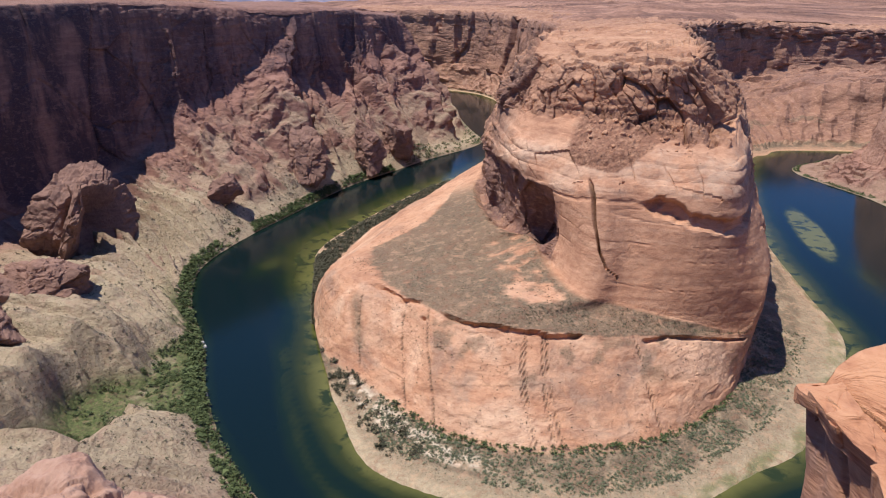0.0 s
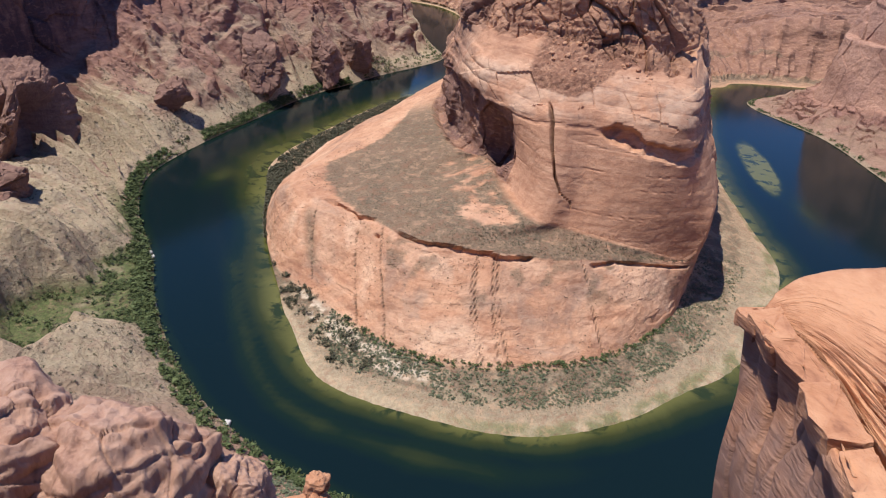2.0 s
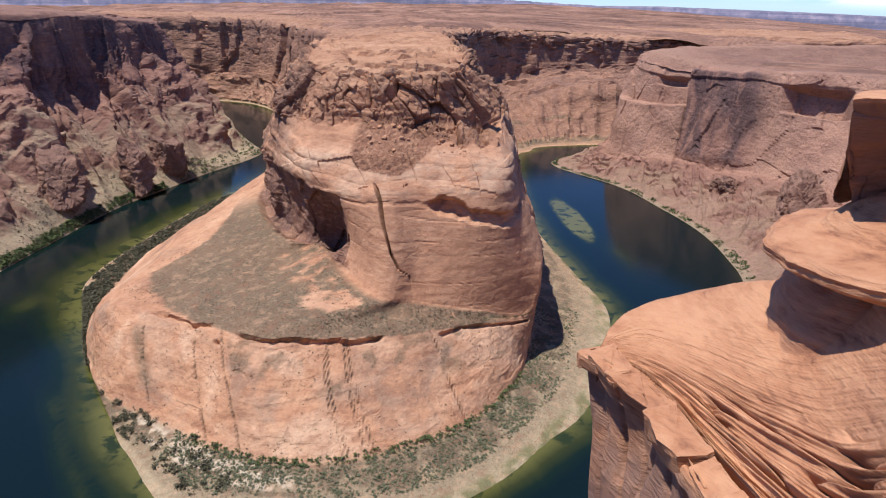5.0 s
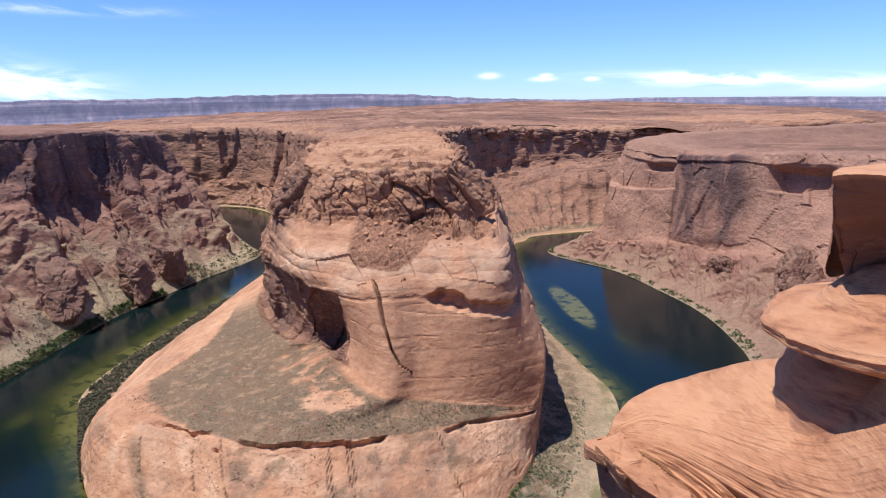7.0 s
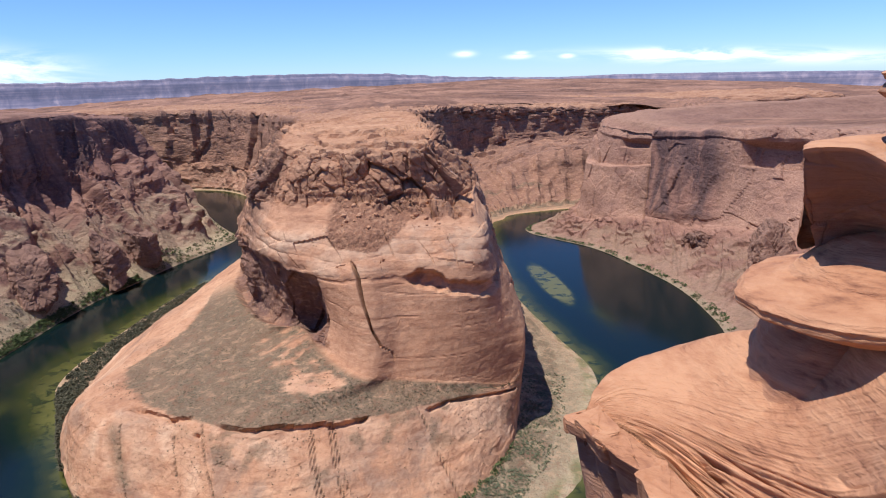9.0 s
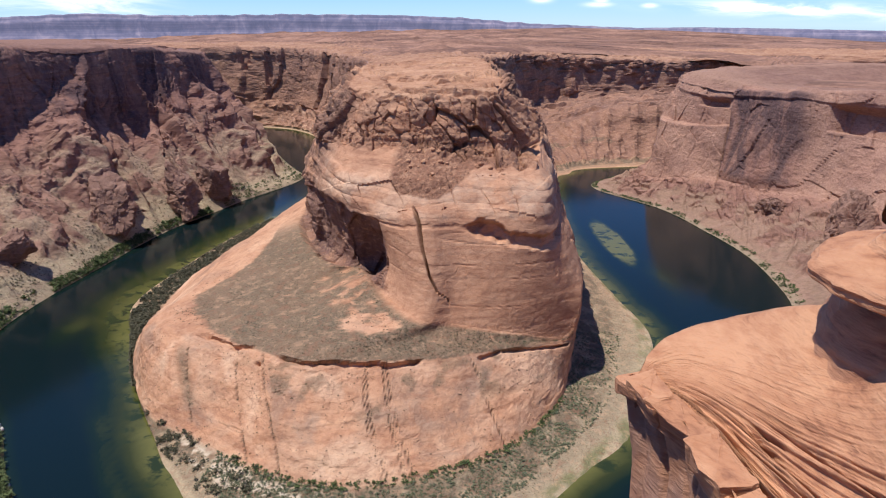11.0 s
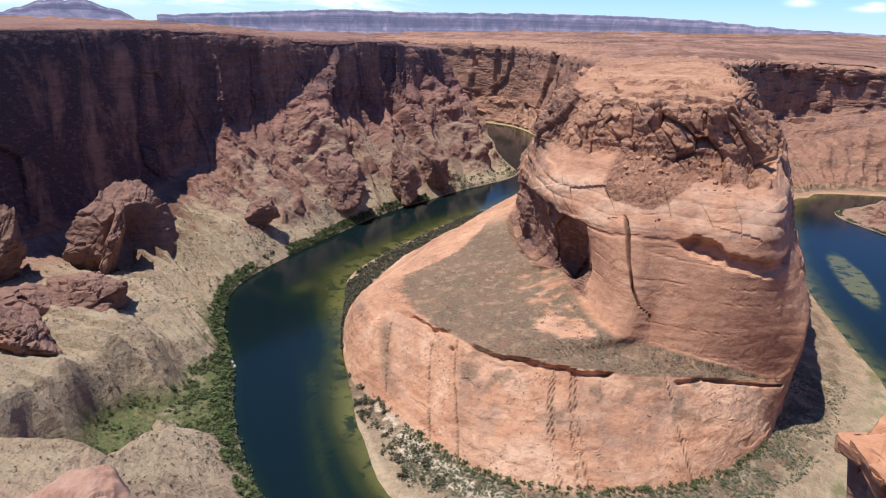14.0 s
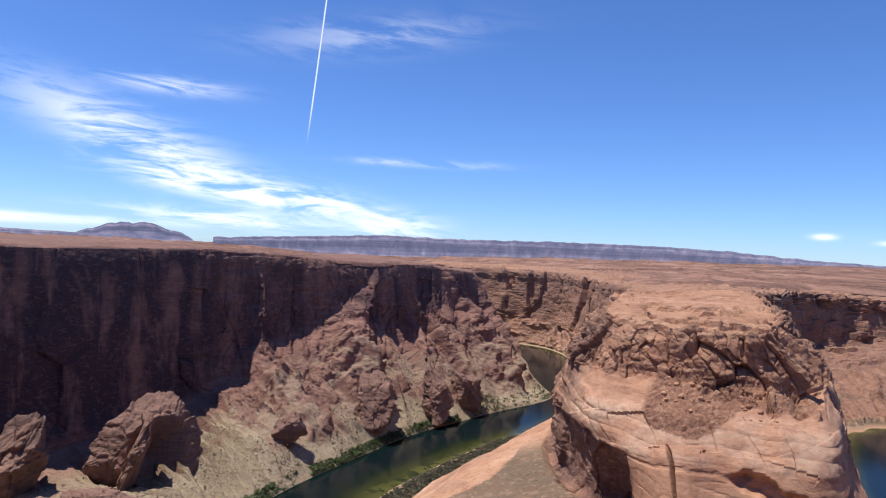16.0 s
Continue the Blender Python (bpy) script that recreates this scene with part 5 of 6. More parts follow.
def hewn(res, seed, planes=16, round_off=0.12):
    """A unit rock bounded by flat breaks: the directions of a ball, each out to the nearest of some random planes."""
    b = ball(*res).reshape(-1, 3)
    r = np.random.RandomState(seed)
    n = r.normal(size=(planes, 3))
    n /= np.linalg.norm(n, axis=1)[:, None]
    h = r.uniform(0.72, 1.0, planes)
    d = np.full(len(b), 1.25)
    for k in range(planes):
        d = np.minimum(d, h[k] / np.maximum(b @ n[k], 0.25))
    d = d * (1 - round_off) + round_off * np.minimum(d, 0.95)
    return b * d[:, None]


def boulder(name, place, size, seed, material, label, category, res=(64, 40), square=0.55, rough=0.22, layers=0.0, varnish_and_shade=0.0, turn=0.0, flute=0.0, joints=1.0):
    """A weathered block: a rounded box with worn faces, joints and beds."""
    b = ball(*res)
    f = b.reshape(-1, 3)
    f = np.sign(f) * np.abs(f) ** square
    f /= np.abs(f).max(1)[:, None] ** 0.35
    f = 0.45 * f + 0.55 * hewn(res, 300 + seed, 14)
    q = f * size
    s = float(np.mean(size))
    d = fbm(q / s * 1.3 + seed * 7.7, 4) * rough * 1.3 - ridge(q / s * 1.1 + seed * 3.1, 2) ** 8 * rough * 1.2
    d += fbm(q / s * 5.0 + seed, 4) * rough * 0.22
    d += joints * jointed(q, np.full(len(q), 1.0), (s * 0.8, s * 0.8, s * 0.55), rough * 0.35, rough * 0.25, seed, 0.06)
    if flute:
        d += flute * (gnoise(np.stack([q[:, 0] * 4.5 / s, q[:, 1] * 4.5 / s, q[:, 2] * 0.7 / s], 1) + seed) + 0.5 * gnoise(np.stack([q[:, 0] * 11 / s, q[:, 1] * 11 / s, q[:, 2] * 1.6 / s], 1) + seed))
    if layers:
        d += gnoise(np.stack([q[:, 0] * 0.2 / s, q[:, 1] * 0.2 / s, q[:, 2] * 9 / s], 1) + seed) * layers
    q = q * (1 + d)[:, None]
    c, t = math.cos(turn), math.sin(turn)
    q = np.stack([q[:, 0] * c - q[:, 1] * t, q[:, 0] * t + q[:, 1] * c, q[:, 2]], 1)
    ob = grid_mesh(name, q.reshape(b.shape), material, {"varnish_and_shade": np.full(len(q), varnish_and_shade)})
    ob.location = place
    return tagged(ob, label, category)


boulder("boulder", (-7.17, 15.95, 280.75), (0.42, 0.45, 0.5), 3, ROCK_NEAR, "small rounded sandstone block perched on a fin's end", "boulder", (40, 26))


def stack(name, rings, material, label, category, seed, nu=150, between=7, rough=0.10, beds=0.10, varnish_and_shade=(), storeys=()):
    """A pillar of rock from rings (x, y, z, radius across, radius along, turn)."""
    r = np.asarray(rings, float)
    w = np.linspace(0, len(r) - 1, (len(r) - 1) * between + 1)
    k = np.floor(w).astype(int).clip(0, len(r) - 2)
    f = (w - k)[:, None]
    f = f * 0.6 + smooth(0, 1, f) * 0.4
    q = r[k] * (1 - f) + r[k + 1] * f
    th = np.linspace(0, 2 * np.pi, nu)
    cs, sn = np.cos(th), np.sin(th)
    cs, sn = np.sign(cs) * np.abs(cs) ** 0.8, np.sign(sn) * np.abs(sn) ** 0.8
    t = q[:, 5:6]
    x = q[:, 0:1] + q[:, 3:4] * cs * np.cos(t) - q[:, 4:5] * sn * np.sin(t)
    y = q[:, 1:2] + q[:, 3:4] * cs * np.sin(t) + q[:, 4:5] * sn * np.cos(t)
    z = q[:, 2:3] + 0 * x
    p = np.stack([x, y, z], -1)
    c = q[:, None, :3]
    f3 = p.reshape(-1, 3)
    out = (p - c).reshape(-1, 3)
    size = np.linalg.norm(out, axis=1)[:, None] + 1e-6
    d = fbm(f3 / 1.7 + seed, 4) * rough * 4 + gnoise(np.stack([f3[:, 0] / 2.5, f3[:, 1] / 2.5, f3[:, 2] * 4], 1)) * beds * 1.6
    d += gnoise(np.stack([f3[:, 0] / 1.2, f3[:, 1] / 1.2, f3[:, 2] * 11], 1)) * beds * 0.6
    f3 = f3 + out / size * (d[:, None] * np.minimum(size / 1.2, 1))
    f3[:, 2] += fbm(f3 / 1.4 + 31, 3) * rough * 1.2
    mask = np.interp(np.repeat(w, nu), np.arange(len(r)), varnish_and_shade) if len(varnish_and_shade) else np.zeros(len(f3))
    thing = new(name)
    thing.location = rings[0][:3]
    for part_name, first, last, part_label in storeys:
        rows = slice(first * between, last * between + 1)
        piece = grid_mesh(part_name, f3.reshape(p.shape)[rows], material, {"varnish_and_shade": mask.reshape(p.shape[:2])[rows]})
        piece.parent = thing
        piece.matrix_parent_inverse = Matrix.Translation(-thing.location)
        tagged(piece, part_label)
    return tagged(thing, label, category)


# loose blocks along the spur's shelf edge
edge_line = np.array([s[7] for s in SPUR])


def split_block(name, size, seed):
    """A slab broken along joints: flat faces, worn edges."""
    b = ball(44, 28)
    f = b.reshape(-1, 3)
    f = np.sign(f) * np.abs(f) ** 0.22
    f /= np.abs(f).max(1)[:, None] ** 0.9
    f = np.where(f > 0.86, 0.86 + (f - 0.86) * 0.4, f)
    q = f * np.array(size)
    q[:, 0] += 0.18 * q[:, 1] * (seed % 3 - 1)
    q += np.stack([fbm(q * 1.3 + seed, 3), fbm(q * 1.3 + seed + 9, 3), fbm(q * 1.3 + seed + 18, 3)], 1) * 0.24
    q[:, 2] += gnoise(np.stack([q[:, 0] * 0.8, q[:, 1] * 0.8, q[:, 2] * 9 + seed], 1)) * 0.03
    return grid_mesh(name, q.reshape(b.shape), ROCK_NEAR, {"varnish_and_shade": 0 * q[:, 0]}, crisp=True)


for k, (u_at, length, deep) in enumerate(((0.75, 0.45, 0.26), (1.45, 0.8, 0.34), (2.35, 1.0, 0.40), (3.35, 1.05, 0.42), (4.25, 0.8, 0.36), (5.05, 0.95, 0.46), (5.95, 1.0, 0.42), (6.9, 0.9, 0.40))):
    at = spline(edge_line, np.array([u_at]))[0]
    ahead = spline(edge_line, np.array([u_at + 0.1]))[0] - at
    block = split_block("shelf_block", (0.42 + 0.08 * (k % 2), length, deep), 70 + k)
    turn = math.atan2(ahead[1], ahead[0]) - math.pi / 2
    rise = math.asin(max(-0.6, min(0.6, float(ahead[2] / np.linalg.norm(ahead)))))
    block.matrix_basis = Matrix.Translation(Vector((at[0] + 0.20, at[1], at[2] - 0.02)) - rock_spur.location) @ Matrix.Rotation(turn, 4, "Z") @ Matrix.Rotation(rise, 4, "X") @ Matrix.Rotation(0.25, 4, "Y")
    block.parent = rock_spur

# a flat slab on a short pedestal, a layered mound on it, and a great tilted block that overhangs both
A = radians(-40)
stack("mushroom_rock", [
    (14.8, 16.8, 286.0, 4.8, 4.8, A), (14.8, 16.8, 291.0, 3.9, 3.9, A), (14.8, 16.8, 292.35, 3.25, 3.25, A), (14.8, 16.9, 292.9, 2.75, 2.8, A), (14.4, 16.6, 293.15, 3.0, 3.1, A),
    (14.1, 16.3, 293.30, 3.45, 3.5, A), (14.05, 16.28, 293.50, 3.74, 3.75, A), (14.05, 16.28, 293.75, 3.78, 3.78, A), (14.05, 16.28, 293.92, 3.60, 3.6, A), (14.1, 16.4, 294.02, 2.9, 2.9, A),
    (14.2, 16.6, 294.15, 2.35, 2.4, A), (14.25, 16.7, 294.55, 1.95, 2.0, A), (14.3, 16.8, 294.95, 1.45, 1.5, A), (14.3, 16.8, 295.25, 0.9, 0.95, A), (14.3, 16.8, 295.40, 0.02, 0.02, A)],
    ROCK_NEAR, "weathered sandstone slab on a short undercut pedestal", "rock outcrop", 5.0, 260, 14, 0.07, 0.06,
    # pedestal rings are tinted darker to paint the shade under the slab
    varnish_and_shade=(0.3, 0.3, 0.4, 0.4, 0.4, 0.2, 0, 0, 0, 0, 0, 0, 0, 0, 0),
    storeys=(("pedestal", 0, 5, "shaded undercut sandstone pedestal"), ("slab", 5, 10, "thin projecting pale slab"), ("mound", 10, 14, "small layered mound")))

BLOCK = []


def block_cut(back, brink, face, foot, under):
    """One cut through the tilted block: back of its top, front brink, middle of the shaded face, lower edge, underside."""
    BLOCK.append([(back[0], back[1], under[2]), back, brink, face, foot, under])


block_cut((11.85, 17.10, 297.83), (11.28, 16.40, 297.71), (11.73, 16.94, 296.73), (12.37, 17.47, 295.71), (12.89, 18.08, 295.64))
block_cut((13.00, 18.49, 297.81), (11.08, 16.05, 297.92), (11.99, 17.12, 296.20), (13.37, 17.85, 294.14), (14.03, 18.48, 294.52))
block_cut((14.48, 18.14, 297.92), (11.90, 15.20, 297.95), (12.85, 16.37, 296.64), (14.04, 17.34, 295.25), (14.92, 18.29, 295.17))
block_cut((15.52, 17.26, 298.08), (12.60, 14.23, 297.33), (13.78, 15.33, 296.13), (14.97, 16.41, 294.75), (15.99, 17.37, 294.64))
block_cut((16.93, 15.89, 298.27), (13.68, 12.49, 296.57), (14.85, 13.43, 295.75), (16.16, 14.36, 294.69), (17.71, 15.63, 294.38))
g, v, u = sheet(BLOCK, 260, (10, 60, 50, 50, 20), None, 0.85)
n = grid_normals(g)
if n[30, 130, 2] < 0:
    n = -n
p = g.reshape(-1, 3)
vv = np.repeat(v, g.shape[1])
push = fbm(p / 1.8, 4) * 0.16 + gnoise(np.stack([p[:, 0] / 3.0, p[:, 1] / 3.0, (p[:, 2] - 0.12 * p[:, 0]) * 5.0], 1)) * 0.02 + jointed(p, smooth(1.9, 2.2, vv), (3.0, 3.0, 2.4), 0.07, 0.05, 8, 0.03, 0.8)
p = p + n.reshape(-1, 3) * push[:, None]
rock_block = new("tilted_block")
rock_block.location = (12.0, 16.5, 295.0)
split = int(np.searchsorted(v, 2.0))
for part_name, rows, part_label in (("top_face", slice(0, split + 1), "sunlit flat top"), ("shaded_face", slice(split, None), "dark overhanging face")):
    # the overhang's shade is painted into the lower face's colour
    piece = grid_mesh(part_name, p.reshape(g.shape)[rows], ROCK_NEAR, {"varnish_and_shade": (smooth(2.0, 2.15, vv) * 0.9).reshape(g.shape[:2])[rows]})
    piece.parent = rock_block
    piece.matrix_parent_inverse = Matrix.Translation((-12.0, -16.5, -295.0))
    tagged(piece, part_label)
tagged(rock_block, "great tilted sandstone block with a dark overhanging face", "rock outcrop")
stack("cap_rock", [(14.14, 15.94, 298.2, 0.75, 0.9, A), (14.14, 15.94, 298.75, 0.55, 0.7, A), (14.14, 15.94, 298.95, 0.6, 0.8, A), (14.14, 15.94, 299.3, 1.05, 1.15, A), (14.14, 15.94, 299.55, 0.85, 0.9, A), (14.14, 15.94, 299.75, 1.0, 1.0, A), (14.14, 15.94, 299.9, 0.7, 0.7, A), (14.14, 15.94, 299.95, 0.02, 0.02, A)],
    # the neck's rings are darker than the cap's
    ROCK_NEAR, "small ledgy cap rock on a tilted block", "rock outcrop", 9.0, 120, 9, 0.06, 0.08, varnish_and_shade=(0.8, 0.8, 0.6, 0.2, 0.2, 0, 0, 0),
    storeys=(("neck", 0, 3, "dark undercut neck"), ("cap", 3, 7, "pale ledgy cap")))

for k, (x, y, z, a, b, c) in enumerate([(-31.5, 32.5, 251.0, 9.0, 7.0, 10.5), (-23.4, 35.4, 250.0, 3.4, 3.4, 7.0), (-41.0, 29.0, 254.0, 9.0, 7.0, 11.5), (-27.0, 28.0, 244.5, 7.5, 5.5, 9.0), (-36.0, 24.5, 246.0, 10.0, 7.0, 11.0)]):
    boulder("rock_dome", (x, y, z), (a, b, c), k + 11, ROCK_BROWN, "rounded brown sandstone dome on the slope under the rim", "rock outcrop", (320, 220), 0.7, 0.11, 0.05, 0.2, 0.4 * k, 0.06, 0.6)

# the ledge under the camera
EDGE = np.array([(-60, -30), (-14, -2.8), (-5, -0.3), (-2.2, 0.45), (-1.05, 0.87), (-0.98, 0.93), (-0.89, 0.96), (-0.74, 0.96), (-0.68, 0.95), (-0.55, 0.96), (-0.45, 0.98), (-0.34, 1.02), (-0.26, 1.04), (-0.15, 1.10), (-0.05, 1.12), (0.00, 1.08), (0.02, 1.05), (0.15, 1.06), (0.30, 1.08), (0.47, 1.12), (0.53, 1.18), (0.60, 1.24), (0.71, 1.29), (0.82, 1.33), (1.00, 1.34), (1.15, 1.38), (1.33, 1.45), (2.6, 1.9), (5, 2.6), (9, 3.5), (16, 3), (60, -20)], float)
way = np.concatenate([[0], np.cumsum(np.hypot(*np.diff(EDGE, axis=0).T) ** 0.45)])
s = np.linspace(0, way[-1], 560)
ex, ey = np.interp(s, way, EDGE[:, 0]), np.interp(s, way, EDGE[:, 1])
ey = ey + fbm(np.stack([ex * 9.0, 0 * ex, 0 * ex], 1), 3) * 0.02
inward = np.concatenate([-np.array([0.9, 0.65, 0.45, 0.3, 0.2, 0.13, 0.08, 0.04]), [0.0], np.linspace(0.015, 2.2, 150), np.linspace(2.4, 9, 20), [14, 22, 34]])
drop = np.concatenate([-np.array([13, 8, 4.5, 2.4, 1.1, 0.45, 0.18, 0.06]), [-0.03], 0 * np.linspace(0.015, 2.2, 150), np.linspace(0, 0.2, 20), [0.3, 0.4, 0.4]])
cx, cy = 0.1, -30.0
dx, dy = cx - ex, cy - ey
dl = np.hypot(dx, dy)
g = np.stack([ex + dx / dl * inward[:, None], ey + dy / dl * inward[:, None], 298.44 + drop[:, None] + 0 * ex], -1)
f = g.reshape(-1, 3)
flat = np.repeat(smooth(-0.1, 0.05, inward), len(s))
hump = fbm(f / 0.9, 4) * 0.06 + fbm(f / 0.22 + 5, 3) * 0.028 + fbm(f / 0.12 + 8, 3) * 0.014 + fbm(f / 0.05 + 3, 3) * 0.008 + jointed(f * (1, 1, 0), flat, (0.50, 0.24, 1.0), 0.014, 0.008, 3, 0.05)
bedded = gnoise(np.stack([f[:, 0] * 0.9, f[:, 1] * 5.5, 0 * f[:, 0]], 1) + 0.3 * gnoise(f * 1.3)[:, None])
hump += np.where(bedded > 0.05, 0.010, -0.005) * smooth(0.0, 0.12, np.abs(bedded - 0.05))
f[:, 2] += hump * flat + (1 - flat) * fbm(f / 1.5, 3) * 0.25
f[:, 1] += (1 - flat) * fbm(f / 1.1 + 9, 3) * 0.15
f[:, 2] += flat * (gnoise(f / 0.05) * 0.0016 + fbm(f / 0.02, 2) * 0.0008)
ROCK_RIM = near_rock("bleached_rim_rock", (0.69, 0.385, 0.205), (0.60, 0.305, 0.152), (0.41, 0.18, 0.09), (2.2, 4.2, 4.2), 0.8, 0.05)
ledge = grid_mesh("rock_ledge", f.reshape(g.shape), ROCK_RIM, {"varnish_and_shade": 0 * flat}, flip=True)
tagged(ledge, "pale orange slickrock ledge at the canyon's edge", "rock ledge", kind="structure")


LEDGE_TOP = f.copy()


def on_ledge(x, y):
    """The ledge's height at a place."""
    return float(LEDGE_TOP[np.argmin((LEDGE_TOP[:, 0] - x) ** 2 + (LEDGE_TOP[:, 1] - y) ** 2), 2])


# ---------- rocks on the far slopes ----------
FLAT_MASKS = ("scrub", "brush", "varnish_and_shade", "sand", "soil")


def crag(place, size, seed, label, varnish_and_shade=0.3, turn=0.0, tip=(0.0, 0.0), res=(110, 70), cave=None):
    """A big angular outcrop on a slope, of jointed blocks, leaning by tip."""
    b = ball(*res)
    q = hewn(res, 500 + seed, 18, 0.05) * np.array(size) * 1.15
    s = float(np.mean(size))
    d = fbm(q / s * 1.3 + seed * 3.3, 4) * 0.20 + fbm(q / s * 6.0, 3) * 0.05 - ridge(q / s * 1.2 + seed, 2) ** 9 * 0.10 + jointed(q, np.ones(len(q)), (s * 0.7, s * 0.7, s * 0.6), 0.07, 0.05, seed, 0.05)
    if cave:
        to = (b.reshape(-1, 3) @ np.array(cave)) / np.linalg.norm(cave)
        d -= 0.78 * smooth(0.66, 0.78, to + 0.06 * gnoise(q / s * 2.0))
    q = q * (1 + d)[:, None]
    c, t = math.cos(turn), math.sin(turn)
    q = np.stack([q[:, 0] * c - q[:, 1] * t + tip[0] * q[:, 2], q[:, 0] * t + q[:, 1] * c + tip[1] * q[:, 2], q[:, 2]], 1)
    masks = {k: np.full(len(q), {"varnish_and_shade": varnish_and_shade, "sand": 0.15}.get(k, 0.0)) for k in FLAT_MASKS}
    ob = grid_mesh("rock_outcrop", q.reshape(b.shape), ROCK_WALL, masks, crisp=True)
    ob.location = place
    return tagged(ob, label, "rock outcrop")


crag((-578, 566, 64), (44, 34, 46), 2, "hollowed sandstone block with a dark cave in its side", 0.25, 0.3, (-0.1, 0.1), (190, 120), (0.72, -0.66, 0.05))
crag((-552, 528, 60), (7, 30, 40), 1, "slanting sandstone slab leaning over a cave", 0.15, 0.75, (0.55, -0.1))
crag((-480, 425, 56), (34, 26, 15), 4, "rounded brown outcrop on the pale slope", 0.2, 0.2)
crag((-470, 345, 56), (30, 22, 20), 5, "large shaded outcrop on the pale slope", 0.3, -0.3)
crag((-525, 395, 56), (30, 26, 13), 6, "broken brown outcrop on the pale slope", 0.2, 0.7)
crag((-655, 475, 58), (22, 34, 42), 7, "tall shaded fin of rock below the sheer wall", 0.6, 0.9, (0.2, 0.0))
crag((-505, 742, 52), (18, 14, 18), 8, "small dark crag at the foot of the wall", 0.4, 0.9)
crag((-468, 912, 60), (28, 22, 34), 9, "brown crag above the river bank", 0.2, 0.4, (-0.2, 0.2))
crag((-420, 1040, 48), (24, 22, 34), 10, "ribbed brown crag above the river bank", 0.2, 0.9, (-0.2, 0.2))
crag((-395, 1130, 40), (26, 22, 34), 12, "round brown crag above the river bank", 0.3, 0.2)
crag((548, 852, 40), (30, 26, 38), 13, "ribbed red outcrop at the foot of the cliff", 0.2, 0.3, (0.1, 0.2))
crag((508, 985, 34), (26, 20, 16), 14, "low dark outcrop on the red talus", 0.3, 0.6)
crag((585, 905, 52), (32, 26, 20), 15, "overhanging red ledge under the cliff", 0.3, 0.5)

# ---------- plants ----------
rs = np.random.RandomState(21)


def clump(leaves, seed):
    """A shrub one metre high and wide: small bent leaves round a few stems, with gaps."""
    r = np.random.RandomState(seed)
    stems = r.uniform(-0.3, 0.3, (5, 2))
    c = stems[r.randint(0, 5, leaves)]
    h = r.uniform(0.05, 1.0, leaves) ** 0.8
    spread = 0.34 * np.sqrt(np.clip(1 - (h - 0.45) ** 2 * 2.4, 0.1, 1))
    ang = r.uniform(0, 2 * np.pi, leaves)
    rad = np.sqrt(r.uniform(0, 1, leaves)) * spread
    mid = np.stack([c[:, 0] * (0.4 + h) + rad * np.cos(ang), c[:, 1] * (0.4 + h) + rad * np.sin(ang), h * r.uniform(0.75, 1.05, leaves)], 1)
    size = r.uniform(0.10, 0.24, (leaves, 1, 1)) * (60.0 / leaves) ** 0.35
    tri = mid[:, None] + r.normal(size=(leaves, 3, 3)) * size * np.array([0.8, 0.8, 0.6])
    return tri


def thicket(name, places, sizes, material, label, category, leaves=22, kinds=8, seed=0):
    """Many shrubs as one mesh of leaves."""
    r = np.random.RandomState(seed)
    kit = np.stack([clump(leaves, seed * 50 + k) for k in range(kinds)])
    pick = r.randint(0, kinds, len(places))
    a = r.uniform(0, 2 * np.pi, len(places))
    c, s = np.cos(a)[:, None, None], np.sin(a)[:, None, None]
    t = kit[pick]
    t = np.stack([t[..., 0] * c - t[..., 1] * s, t[..., 0] * s + t[..., 1] * c, t[..., 2]], -1)
    t = t * np.asarray(sizes)[:, None, None, :] + np.asarray(places)[:, None, None, :]
    v = t.reshape(-1, 3)
    return tagged(soup(name, v, np.arange(len(v)).reshape(-1, 3), material, None, True), label, category, kind="stuff")


def scatter(grid, v, u, v0, v1, u0, u1, count, seed, keep=None):
    """Random places on a landform between rows v0..v1 and columns u0..u1, optionally thinned by keep(places)."""
    r = np.random.RandomState(seed)
    rows = np.nonzero((v >= v0) & (v <= v1))[0]
    cols = np.nonzero((u >= u0) & (u <= u1))[0]
    a = r.uniform(rows[0], rows[-1], count)
    b = r.uniform(cols[0], cols[-1] - 1, count)
    i, j = np.floor(a).astype(int).clip(0, len(v) - 2), np.floor(b).astype(int)
    fa, fb = (a - i)[:, None], (b - j)[:, None]
    p = (grid[i, j] * (1 - fa) + grid[i + 1, j] * fa) * (1 - fb) + (grid[i, j + 1] * (1 - fa) + grid[i + 1, j + 1] * fa) * fb
    if keep is not None:
        p = p[r.uniform(0, 1, len(p)) < keep(p)]
    return p


def sizes(n, lo, hi, seed, squat=0.8):
    s = np.random.RandomState(seed).uniform(0, 1, n) ** 1.7 * (hi - lo) + lo
    return np.stack([s * 1.15, s * 1.15, s * squat], 1)


def patches(scale, level, soft=0.15):
    return lambda p: smooth(level - soft, level + soft, fbm(p / scale, 3))


# outer bank: green willow belt along the far shore, and the marsh in its widest corner
p = scatter(keep_out, v_out, u_out, 1.0, 1.22, 6.0, 17.2, 2600, 1, patches(30.0, -0.28))
thicket("willow_belt", p, sizes(len(p), 2.2, 5.5, 2), LEAF_GREEN, "dense green willows and tamarisks along the river bank", "shrubs", 30, 8, 1)
p = scatter(keep_out, v_out, u_out, 1.02, 2.3, 10.8, 15.4, 6000, 3, patches(20.0, -0.05, 0.1))
p = p[p[:, 2] < 9]
thicket("marsh_growth", p, sizes(len(p), 1.4, 3.8, 4), LEAF_GREEN, "bright green marsh growth in a low cove", "shrubs", 30, 8, 2)
p = scatter(keep_out, v_out, u_out, 1.1, 2.6, 6.5, 15.0, 7500, 5, patches(40.0, -0.1, 0.3))
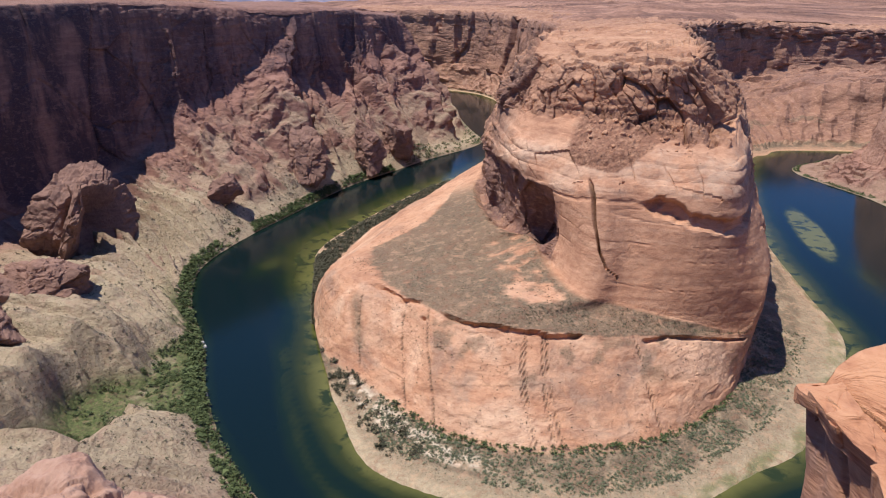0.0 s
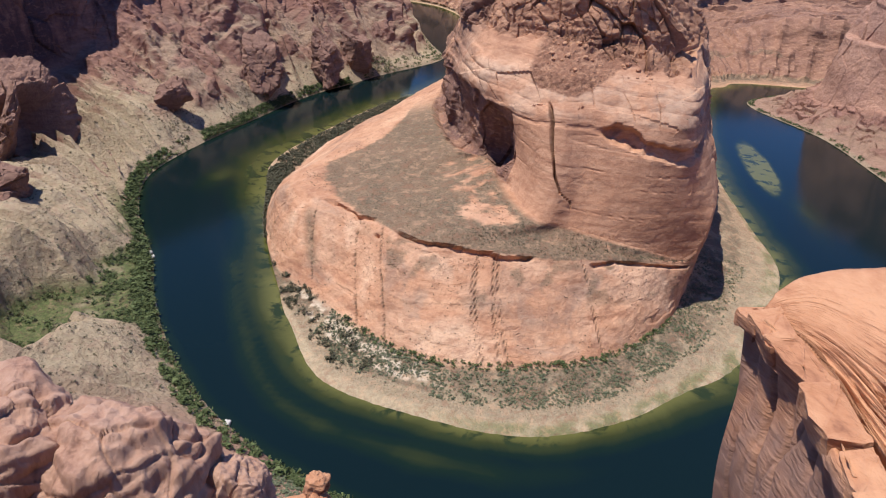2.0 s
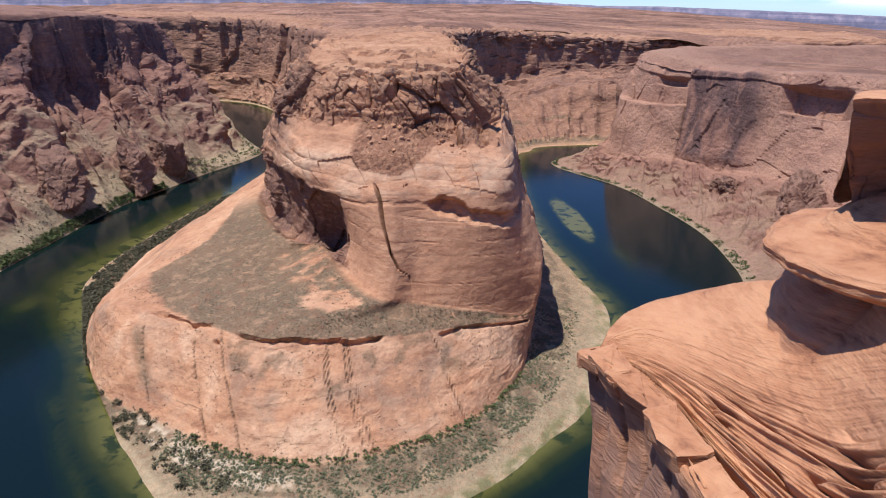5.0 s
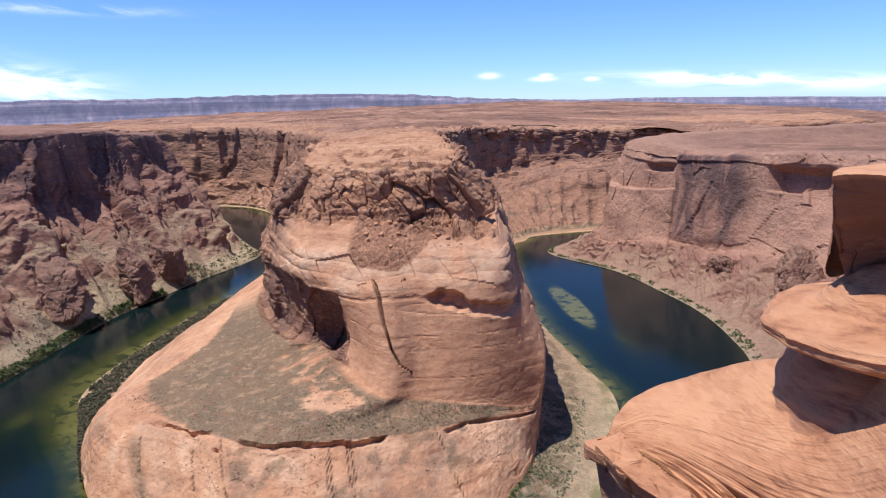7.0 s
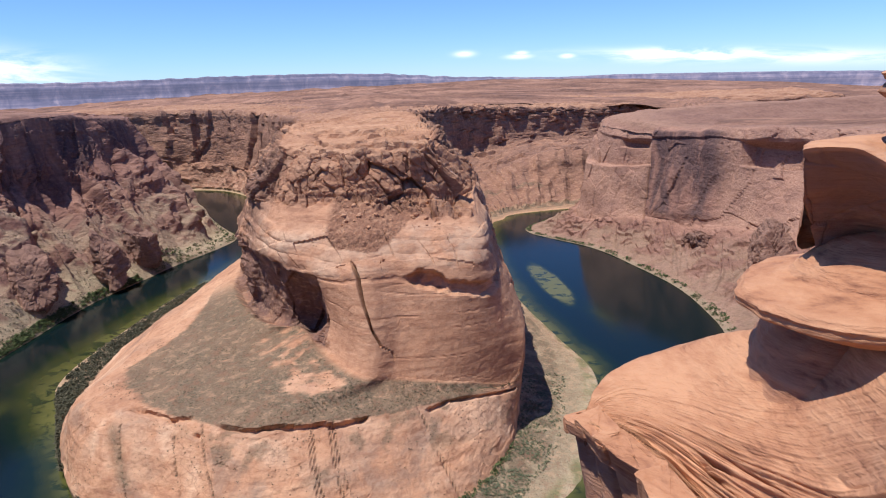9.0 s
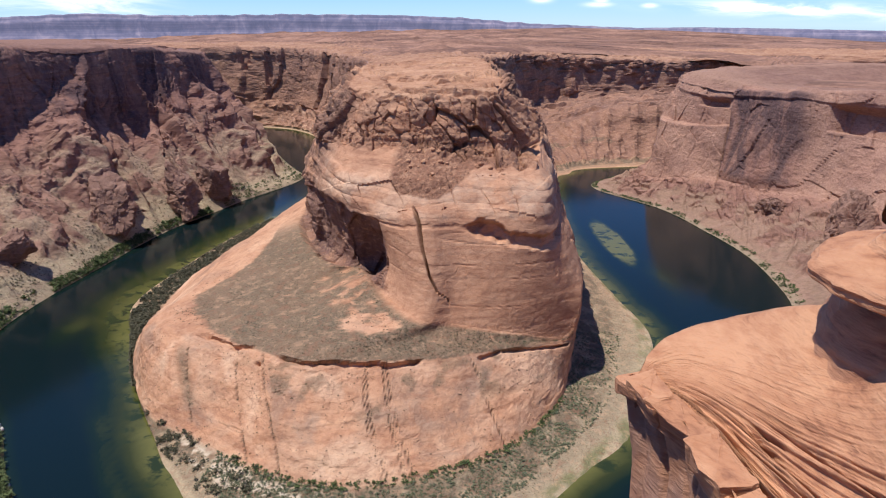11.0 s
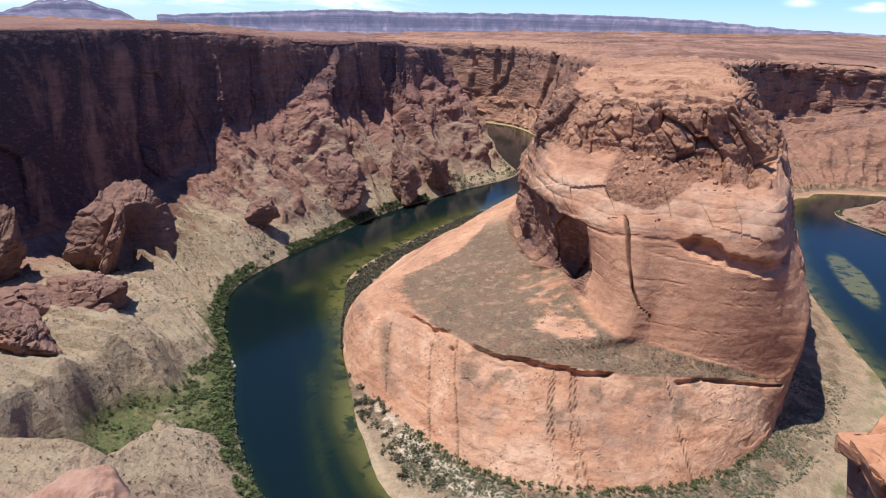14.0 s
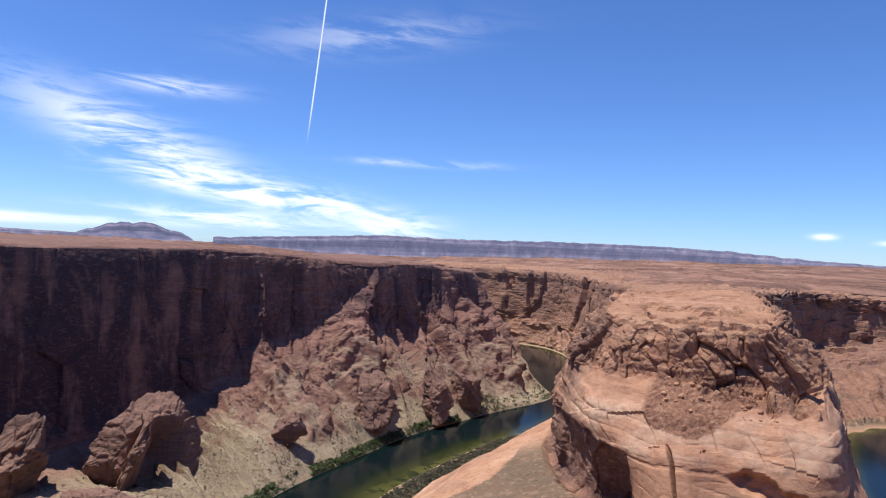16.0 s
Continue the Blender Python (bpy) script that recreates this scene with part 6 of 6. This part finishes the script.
thicket("slope_brush", p, sizes(len(p), 0.8, 2.4, 6, 0.7), LEAF_DRY, "scattered dry brush on the talus slopes", "brush", 14, 6, 3)
p = scatter(keep_out, v_out, u_out, 1.0, 1.14, 15.6, 20.2, 700, 7, patches(18.0, -0.25))
thicket("bank_willows", p, sizes(len(p), 1.6, 3.6, 8), LEAF_GREEN, "green willows at the foot of the near cliff", "shrubs", 34, 8, 4)
p = scatter(keep_out, v_out, u_out, 1.10, 1.42, 15.6, 20.2, 3800, 9, patches(14.0, -0.35))
thicket("sage_flat", p, sizes(len(p), 1.1, 2.5, 10, 0.6), LEAF_SAGE, "pale sagebrush above the near bank", "brush", 16, 6, 5)
p = scatter(keep_out, v_out, u_out, 1.0, 1.25, 21.5, 29.0, 1300, 11, patches(24.0, -0.05))
thicket("far_bank_brush", p, sizes(len(p), 1.5, 3.6, 12), LEAF_GREEN, "patchy green brush along the far bank", "shrubs", 20, 8, 6)
p = scatter(keep_out, v_out, u_out, 1.0, 1.6, 3.2, 5.6, 900, 13, patches(24.0, -0.1))
thicket("bar_willows", p, sizes(len(p), 1.8, 4.0, 14), LEAF_GREEN, "green growth on a sandy river bar", "shrubs", 20, 8, 7)

# inner bank: dark tamarisk up-river, open scrub on the beach
p = scatter(keep_in, v_in, u_in, 1.08, 1.98, 5.6, 9.6, 3800, 15, patches(26.0, -0.38))
thicket("tamarisk_belt", p, sizes(len(p), 1.8, 4.4, 16), LEAF_DRY, "dense grey-brown tamarisk along the inner bank", "shrubs", 26, 8, 8)
p = scatter(keep_in, v_in, u_in, 1.25, 2.02, 10.1, 12.3, 650, 17, patches(12.0, 0.0))
thicket("beach_scrub", p, sizes(len(p), 1.4, 3.8, 18), LEAF_DRY, "dark scrub on the pale beach", "shrubs", 26, 8, 9)
p = scatter(keep_in, v_in, u_in, 1.36, 2.0, 11.4, 18.5, 6500, 19, patches(22.0, -0.12, 0.2))
thicket("terrace_brush", p, sizes(len(p), 0.7, 2.0, 20, 0.7), LEAF_SAGE, "low grey brush on the river terrace", "brush", 18, 8, 10)
p = scatter(keep_in, v_in, u_in, 1.92, 2.03, 11.5, 16.2, 260, 21)
thicket("base_shrubs", p, sizes(len(p), 1.5, 3.2, 22), LEAF_GREEN, "dark green shrubs along the foot of the butte", "shrubs", 28, 8, 11)
p = scatter(keep_in, v_in, u_in, 2.05, 2.9, 9.6, 16.0, 900, 23, patches(20.0, 0.02))
thicket("face_tufts", p, sizes(len(p), 0.5, 1.3, 24, 0.6), LEAF_DRY, "small dry tufts in the cracks of the butte", "brush", 10, 6, 12)
line = []
for at, slant in SEAMS:
    rows_v = np.sort(rs.uniform(2.05, 2.92, 70))
    for vq in rows_v:
        i, j = np.searchsorted(v_in, vq), np.searchsorted(u_in, at + slant * (vq - 2.5) + rs.normal() * 0.006)
        line.append(keep_in[i, j])
p = np.array(line)
thicket("seam_tufts", p, sizes(len(p), 0.3, 0.85, 30, 0.6), LEAF_DRY, "dark tufts growing in the seams of the lower cliff", "brush", 12, 6, 14)
p = scatter(keep_in, v_in, u_in, 3.05, 3.95, 7.6, 16.2, 3200, 25, patches(30.0, -0.1, 0.25))
thicket("bench_grass", p, sizes(len(p), 0.5, 1.2, 26, 0.6), LEAF_DRY, "thin dry grass and brush on the butte's bench", "brush", 10, 6, 13)

# single bushes that stand out on the near bank
bushes = []
for k in range(4):
    me_ob = soup("leaves", clump(260, 900 + k).reshape(-1, 3), np.arange(780).reshape(-1, 3), LEAF_GREEN, None, True)
    bushes.append(me_ob)
for k, at in enumerate(scatter(keep_out, v_out, u_out, 1.0, 1.16, 15.8, 20.0, 70, 27)):
    bush = new("riverside_bush")
    s = 2.6 + 2.6 * rs.uniform() ** 2
    bush.matrix_basis = pose(at[0], at[1], at[2] - 0.1, 0, 0, rs.uniform(0, 360)) @ Matrix.Diagonal((s * 1.1, s * 1.1, s * 0.9, 1))
    leaf = new("leaves", bushes[k % 4].data)
    leaf.parent = bush
    tagged(bush, "round green bush on the river bank", "bush", "bushes on the near bank")
for me_ob in bushes:
    bpy.data.objects.remove(me_ob)

# rubble under the crown, boulders on the banks
p = scatter(keep_in, v_in, u_in, 6.2, 7.0, 11.0, 15.2, 90, 29)
unit = [boulder("rubble_block", (0, 0, 0), (1, 0.85, 0.7), 60 + k, ROCK_BUTTE, "", "", (14, 9), 0.5, 0.25) for k in range(4)]
for k, at in enumerate(p):
    s = 0.6 + 2.0 * rs.uniform() ** 3
    stone = new("fallen_block", unit[k % 4].data)
    stone.matrix_basis = pose(*at, rs.uniform(-20, 20), rs.uniform(-20, 20), rs.uniform(0, 360)) @ Matrix.Scale(s, 4)
    tagged(stone, "fallen brown sandstone block on a rubble slope", "boulder", "fallen blocks under the crown")
for at in ((-352, 452, 0.6), (-346, 447, 0.4), (-182, 279, 0.7), (-300, 380, 0.5)):
    stone = new("white_boulder", unit[0].data.copy())
    stone.data.materials.clear()
    stone.data.materials.append(PALE_STONE)
    stone.matrix_basis = pose(*at, 0, 0, rs.uniform(0, 360)) @ Matrix.Scale(2.6, 4)
    tagged(stone, "pale boulder at the water's edge", "boulder", "pale boulders on the bank")
for ob in unit:
    bpy.data.objects.remove(ob)

# loose stones on the ledge
for k, (x, y, s) in enumerate([(-0.67, 0.895, 0.018), (-0.61, 0.905, 0.022), (-0.93, 0.62, 0.016), (-0.5, 0.74, 0.010), (-0.3, 0.85, 0.008), (0.42, 0.92, 0.012), (0.75, 0.98, 0.010)]):
    boulder("pebble", (x, y, on_ledge(x, y) + s * 0.2), (s, s * 0.8, s * 0.4), 80 + k, ROCK_RIM, "small flat stone lying on the slickrock ledge", "stone", (18, 12), 0.45, 0.15)
